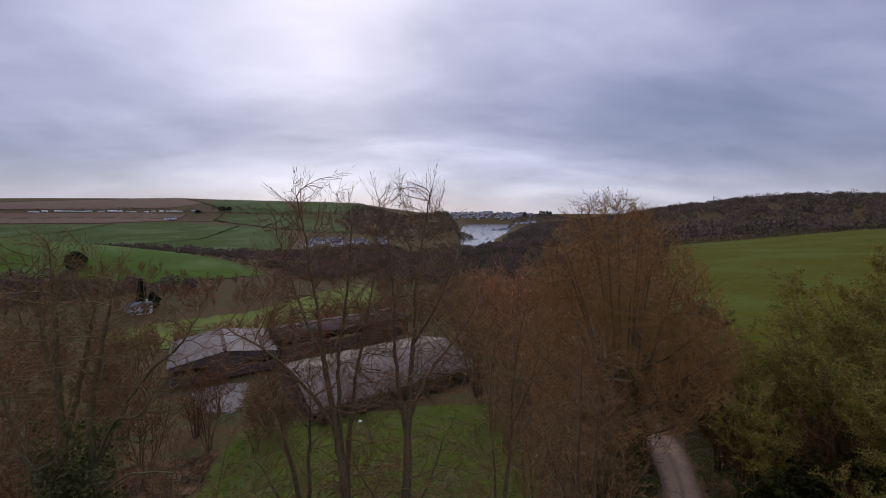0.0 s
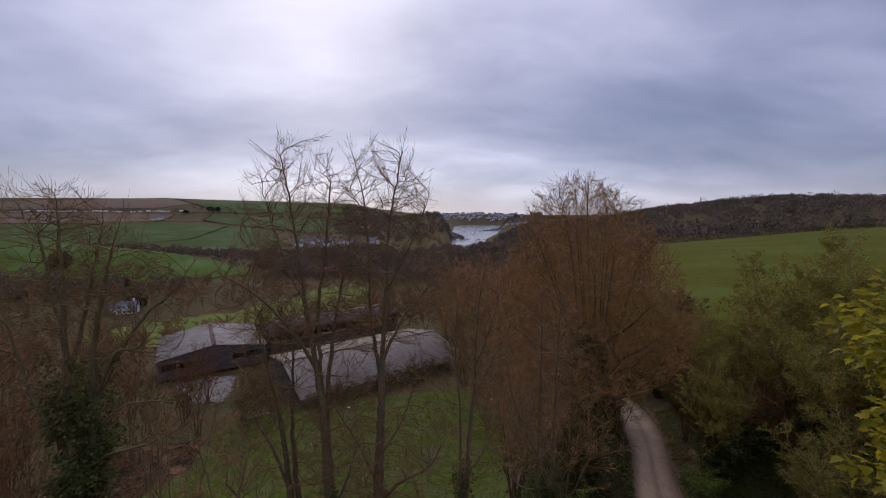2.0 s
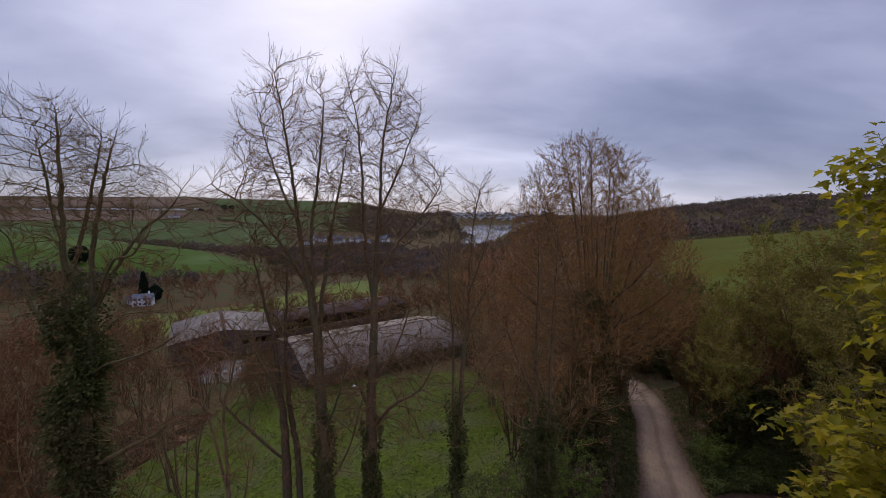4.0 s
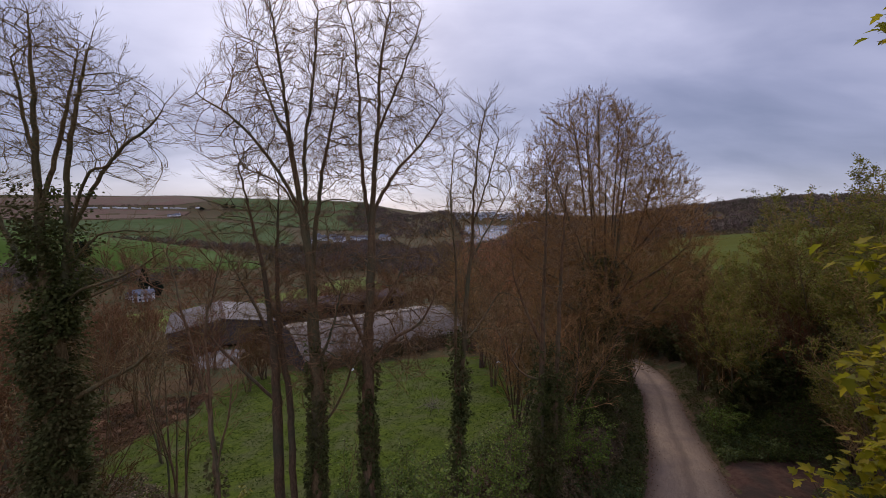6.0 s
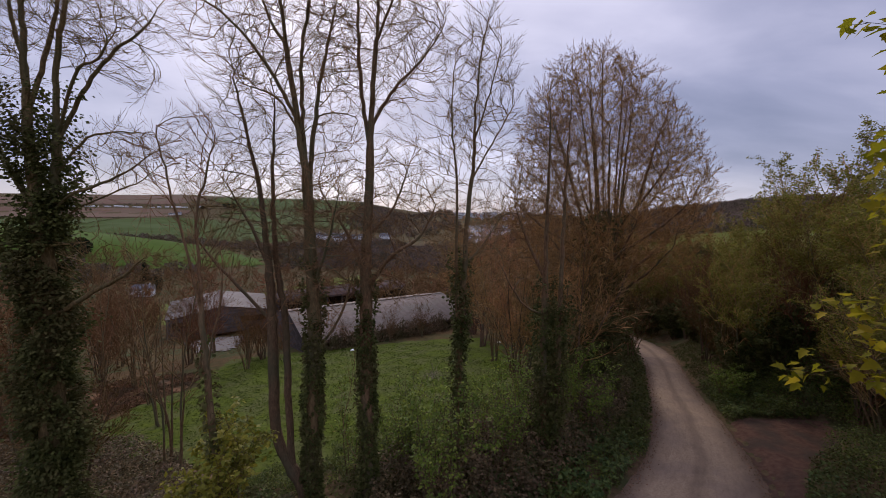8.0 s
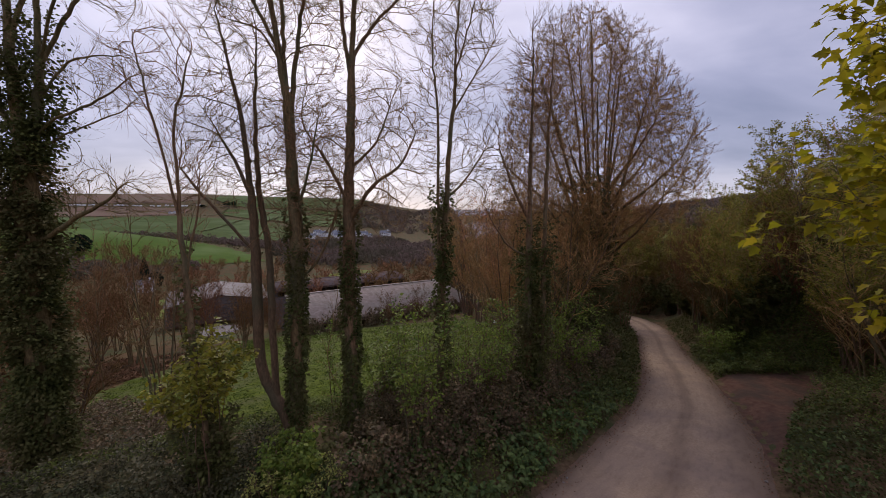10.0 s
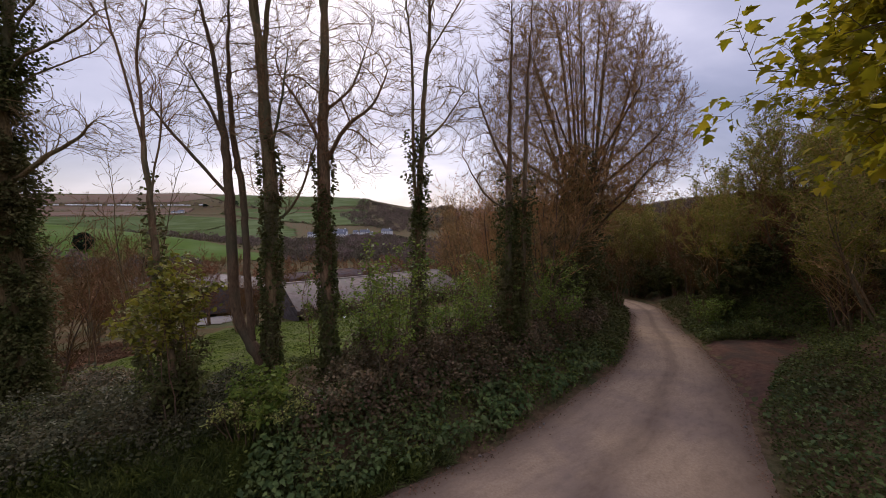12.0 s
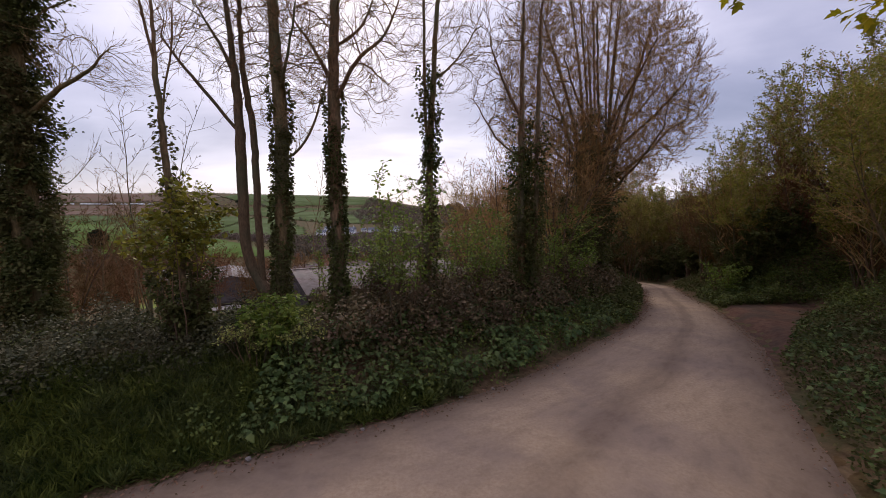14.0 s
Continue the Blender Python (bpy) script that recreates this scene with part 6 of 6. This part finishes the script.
box_l = (-16, 12, 0, 28)
undergrowth("nettles", "dense dark green nettles and dock on the roadside bank", 3, 300000, box_l, lambda x, y: (left_of(x, y) > 0.12) & (left_of(x, y) < 2.6) & (x < 8.5) & (x > -4.6 + 0.5 * wave(x, y, 0.6)) & patchy(x, y, 3, -0.9), 0.75, 0.085, 0, "nettle")
undergrowth("verge_grass", "rough dark green grass along the lane's verge", 71, 420000, (-16, 2, -2, 9), lambda x, y: (left_of(x, y) > 0.05) & (left_of(x, y) < np.where(x < -3.5, 2.6, 0.55)) & patchy(x, y, 73, -1.1), 0.22, 0.26, 0, "nettle", 0.0, 0.09, "grass", 1.3)
undergrowth("ground_ivy", "dark ivy carpet over the upper bank", 4, 190000, box_l, lambda x, y: (left_of(x, y) > 1.6) & ((x > -4) | (np.sin(x * 71.3 + y * 43.7) > 0.75)) & (left_of(x, y) < 6.5) & patchy(x, y, 5, -0.5), 0.6, 0.11, 0, "ivy")
undergrowth("brambles", "tangle of dull purple-green brambles on the bank", 6, 150000, (-3, 9, 8, 21), lambda x, y: (left_of(x, y) > 1.2) & (left_of(x, y) < 4.6) & patchy(x, y, 8, -0.45), 1.6, 0.10, 0, "bramble")
undergrowth("bank_grass", "rough green herbage behind the bank", 9, 160000, (-22, 6, 6, 20), lambda x, y: (left_of(x, y) > 5.0) & (left_of(x, y) < 11) & patchy(x, y, 11, -0.1), 0.55, 0.13, 0, "nettle", 0.2, 0.3)
undergrowth("verge_nettles", "green nettles along the lane's verge", 12, 240000, (4, 22, -2, 34), lambda x, y: (right_of(x, y) > 0.15) & (right_of(x, y) < 3.0) & ~inside(GATEWAY, x, y) & patchy(x, y, 13, -0.6), 0.6, 0.085, 0, "ivy")
undergrowth("hedge_herbs", "rank green herbs at the foot of the hedge behind the gateway", 83, 60000, (11.5, 22, 17, 23.5), lambda x, y: (right_of(x, y) > 0.2) & ~inside(GATEWAY, x, y) & patchy(x, y, 85, -0.9), 0.8, 0.09, 0, "nettle")
undergrowth("shrub_undergrowth", "dark rank undergrowth below the roadside shrubs", 14, 200000, (8, 26, 2, 36), lambda x, y: (right_of(x, y) > 2.2) & (right_of(x, y) < 8) & ~inside(GATEWAY, x, y) & patchy(x, y, 15, -0.6), 1.3, 0.085, 0, "nettle")
undergrowth("far_bank_ivy", "dark ivy and fern on the bank round the bend", 16, 120000, (2, 18, 14, 36), lambda x, y: (left_of(x, y) > 0.2) & (left_of(x, y) < 3.6) & (y > 15.5), 0.8, 0.13, 0, "ivy")


undergrowth("paddock_tufts", "uneven tufts of longer grass in the paddock", 17, 115000, (-25, 5, 14, 46), lambda x, y: inside([(-21, 20), (-12, 18), (-4, 14.6), (1.6, 18.4), (4, 27), (4.2, 36), (-2, 45.5), (-11, 45.5), (-24.5, 44), (-24, 39), (-22, 32), (-23, 26)], x, y) & (np.sin(x * 91.7 + y * 57.3) > patchy(x, y, 19, 0.1) * -0.9), 0.17, 0.17, 0, "tuft", 0.0, 0.22, "grass")
undergrowth("bracken_fronds", "collapsed dead bracken fronds", 18, 40000, (-36, -22, 20, 39), lambda x, y: inside([(-33, 22), (-22.5, 20.5), (-24.2, 26.5), (-22.7, 31.5), (-25.2, 38), (-33, 38), (-36, 30)], x, y) & patchy(x, y, 23, -0.4), 0.28, 0.3, 0, "bracken", 0.3, 0.25, "bracken")

undergrowth("field_brambles", "low dark bramble and dead stalks at the paddock's corner", 91, 60000, (-27, -9, 10, 22), lambda x, y: inside([(-26, 11), (-10, 11), (-10.5, 15), (-14, 18), (-18, 20.5), (-26, 21.5)], x, y) & patchy(x, y, 93, -0.5), 0.9, 0.11, 0, "bramble")
# leaves take the darkened bramble colour that stands in for tree shade
undergrowth("bank_brambles", "high bramble tangle at the foot of the bank, coloured as in tree shade", 36, 80000, (-13, -4.6, 2, 10), lambda x, y: (left_of(x, y) > 1.7) & (left_of(x, y) < 5.0) & patchy(x, y, 37, -0.4), 1.35, 0.075, 0, "bramble_shaded")


def broad_leaves(name, label, seed, count, box, keep, tall, low, high, material):
    """Plants with large lobed leaves that lie over one another on the bank."""
    rng2 = np.random.default_rng(seed)
    x, y = cover_spots(rng2, count, box, keep)
    z = height(x, y) + tall * (0.55 + 0.4 * wave(x, y, 0.5, seed)) * rng2.uniform(0.45, 1.1, len(x)) + 0.12
    at = np.stack([x, y, z], -1)
    way = unit(rng2.normal(0, 1, at.shape) * np.array([1, 1, 0.2]) + np.array([0.25, -0.35, -0.1]))
    tagged(put(name, *lobed_leaves(rng2, at, way, rng2.uniform(low, high, len(at)), 0.4), M[material]), label, "undergrowth", kind="stuff")


broad_leaves("hogweed", "broad lobed dark green hogweed leaves on the roadside bank", 31, 26000, (-3.8, 8, 4, 16), lambda x, y: (left_of(x, y) > 0.2) & (left_of(x, y) < 2.3) & patchy(x, y, 33, -0.7), 0.8, 0.08, 0.18, "hogweed")
broad_leaves("verge_hogweed", "broad lobed green leaves along the verge", 32, 11000, (6, 16, 2, 22), lambda x, y: (right_of(x, y) > 0.2) & (right_of(x, y) < 2.4) & ~inside(GATEWAY, x, y) & patchy(x, y, 35, -0.5), 0.6, 0.07, 0.15, "hogweed")


def leaf_strip(name, label, edge, sign, seed, count, material, spread):
    rng2 = np.random.default_rng(seed)
    k = rng2.integers(8, 56, count)
    off = np.abs(rng2.normal(0, spread, count)) * sign
    p = edge[k] + (edge[k + 1] - edge[k]) * rng2.uniform(0, 1, (count, 1))
    d = unit(edge[k + 1] - edge[k])
    p = p + np.stack([d[:, 1], -d[:, 0]], -1) * off[:, None]
    z = lane_height(p[:, 1]) + 0.085 + rng2.uniform(0, 0.02, count)
    at = np.stack([p[:, 0], p[:, 1], z], -1)
    v, f = leaf_mesh(rng2, at, unit(rng2.normal(0, 1, at.shape) * np.array([1, 1, 0.1])), rng2.uniform(0.03, 0.085, count), 0.6, 0.3, 1.0)
    tagged(put(name, v, f, M[material]), label, "leaves", kind="stuff")


leaf_strip("fallen_leaves", "dry brown leaves gathered along the lane's edge", EDGE_L, 1, 21, 2600, "dead_leaf", 0.22)
leaf_strip("fallen_leaves", "dry brown leaves along the lane's far edge", EDGE_R, -1, 22, 1800, "dead_leaf", 0.2)


def stems_shrub(name, seed, at, stems, tall, spread, leaves, leaf, size, label, low=0.3):
    """Leafy shrub of upright shoots."""
    rng2 = np.random.default_rng(seed)
    shrub = thing(name, label, "shrub", (*at, ground_at(*at) - 0.05))
    feet = []
    for k in range(stems):
        a = k * 2.4
        lean = spread * rng2.uniform(0.2, 1)
        feet.append(((0.2 * math.cos(a), 0.2 * math.sin(a), 0), (lean * math.cos(a), lean * math.sin(a), 1), tall * rng2.uniform(0.6, 1), 0.022))
    levels = grow(rng2, feet, dict(points=(7, 4, 3), counts=(9, 4), norm=(1, 0.8), begin=(low, 0.2), angle=(48, 40), ratio=(0.26, 0.5), wobble=(0.07, 0.12, 0.15), lift=(0.02, 0.05, 0.03), stout=0.012, twig=0.005, shape=lambda f: 1.1 - 0.5 * f))
    put("stem", *joined([tubes(levels[k], 5 - min(k, 2)) for k in levels]), M["bark_red"], shrub)
    at2, out = along_limbs(rng2, [levels[1], levels[2]], leaves, 0.05)
    put("foliage", *leaf_mesh(rng2, at2, out + np.array([0, 0, -0.2]), rng2.uniform(size * 0.6, size * 1.3, leaves), 0.6), M[leaf], shrub, "fresh leaves")
    return shrub


stems_shrub("elder_bush", 41, (-1.2, 10.1), 9, 4.4, 0.22, 1900, "elder", 0.11, "leggy elder bush in fresh green leaf on the bank")
stems_shrub("alexanders", 53, (-4.2, 8.2), 16, 1.15, 0.5, 900, "umbel", 0.07, "clump of yellow-green flowering alexanders on the bank", 0.7)
stems_shrub("alexanders", 54, (-3.5, 8.5), 14, 1.1, 0.5, 700, "umbel", 0.07, "clump of yellow-green flowering alexanders on the bank", 0.7)
stems_shrub("elder_bush", 42, (-4.1, 8.6), 12, 1.5, 0.6, 2200, "elder", 0.13, "low elder regrowth with pale green leaves")
stems_shrub("elder_bush", 43, (4.4, 15.4), 10, 3.6, 0.35, 3600, "elder", 0.10, "yellow-green leafing shrub behind the bank")
stems_shrub("elder_bush", 44, (-2.4, 12.6), 8, 2.8, 0.4, 1800, "elder", 0.10, "small leafing shrub between the trunks")
stems_shrub("elder_bush", 49, (0.7, 12.3), 9, 3.8, 0.3, 1500, "elder", 0.10, "leggy elder bush in fresh green leaf among the trunks")
stems_shrub("elder_bush", 50, (-1.9, 12.0), 8, 3.4, 0.3, 1200, "elder", 0.10, "leggy elder bush in fresh green leaf among the trunks")
stems_shrub("elder_bush", 51, (2.0, 14.6), 9, 3.6, 0.4, 1500, "elder", 0.10, "yellow-green leafing shrub behind the bank")
stems_shrub("elder_bush", 52, (-4.0, 12.6), 7, 3.0, 0.3, 1100, "elder", 0.10, "leggy elder bush in fresh green leaf among the trunks")
stems_shrub("elder_bush", 57, (-0.4, 13.0), 8, 3.4, 0.3, 1300, "elder", 0.10, "leggy elder bush in fresh green leaf among the trunks")
stems_shrub("elder_bush", 58, (1.2, 13.4), 8, 3.4, 0.3, 1300, "elder", 0.10, "leggy elder bush in fresh green leaf among the trunks")
stems_shrub("elder_bush", 45, (14.4, 20.6), 9, 2.0, 0.5, 1800, "elder", 0.10, "low fresh green shrub beside the gateway")
stems_shrub("ivy_bush", 46, (-5.9, 8.5), 12, 2.2, 0.22, 4200, "ivy", 0.11, "dark ivy bush round the sapling's foot", 0.05)
stems_shrub("ivy_bush", 47, (-5.9, 8.3), 9, 4.0, 0.16, 2600, "ivy_yellow", 0.13, "yellow-green leaf sprays round the sapling", 0.62)
stems_shrub("ivy_bush", 48, (6.4, 18.6), 14, 4.6, 0.4, 9000, "ivy", 0.13, "dark evergreen thicket at the foot of the coppiced tree", 0.05)
hollies = [stems_shrub("holly_bush", 60 + k, (17.0 + 1.2 * k, 20.9 + 3.4 * k), 13, 3.6, 0.5, 6500, "ivy", 0.17, "dark evergreen holly bush beside the lane", 0.05) for k in range(2)]
for k, (x, y, s) in enumerate(((16.6, 20.9, 3.0), (17.4, 24.0, 4.6), (18.8, 28.0, 4.8), (20.6, 32.6, 4.8), (21.4, 37.0, 5.0), (21.2, 41.0, 5.4), (13.4, 31.8, 4.2), (13.9, 36.5, 4.4), (20.0, 45, 5.6), (17.8, 50.5, 6.4), (14.5, 52, 6.4), (25.8, 57, 5.6), (29.5, 56, 5.4), (32, 52, 5.2), (22.5, 56, 5.4), (29, 50.5, 5.4), (30.5, 46.5, 5.0), (17.6, 14.2, 3.0), (19.6, 18.0, 3.6), (15.8, 11.4, 2.8), (15.8, 21.6, 3.4), (18.2, 21.4, 3.8), (20.2, 20.4, 4.0), (22.0, 18.6, 4.0), (17.6, 24.6, 4.4), (19.0, 26.6, 4.6))):
    if k > 1:
        copy_thing(hollies[k % 2], pose(x, y, ground_at(x, y) - 0.05, 0, 0, 77 * k) @ Matrix.Diagonal((s / 4.4, s / 4.4, s / 4.4, 1)))


def lane_stone(at, size, seed):
    rng2 = np.random.default_rng(seed)
    s = thing("stone", "small pale loose stone at the lane's edge", "stone", (*at, ground_at(*at) + 0.09), rng2.uniform(0, 360), "loose stones")
    bm = bmesh.new()
    bmesh.ops.create_icosphere(bm, subdivisions=1, radius=size)
    for v in bm.verts:
        v.co *= 1 + rng2.uniform(-0.25, 0.25)
        v.co.z *= 0.6
    part("stone_body", bm, M["stone"], s)


for k, at in enumerate(((3.03, 10.55), (3.2, 10.75), (9.0, 10.7), (6.6, 6.4), (-1.6, 7.3), (0.4, 8.75), (9.9, 12.1), (1.2, 9.2), (-3.4, 6.3), (7.3, 7.6))):
    lane_stone(at, 0.03 + 0.015 * (k % 3), k)
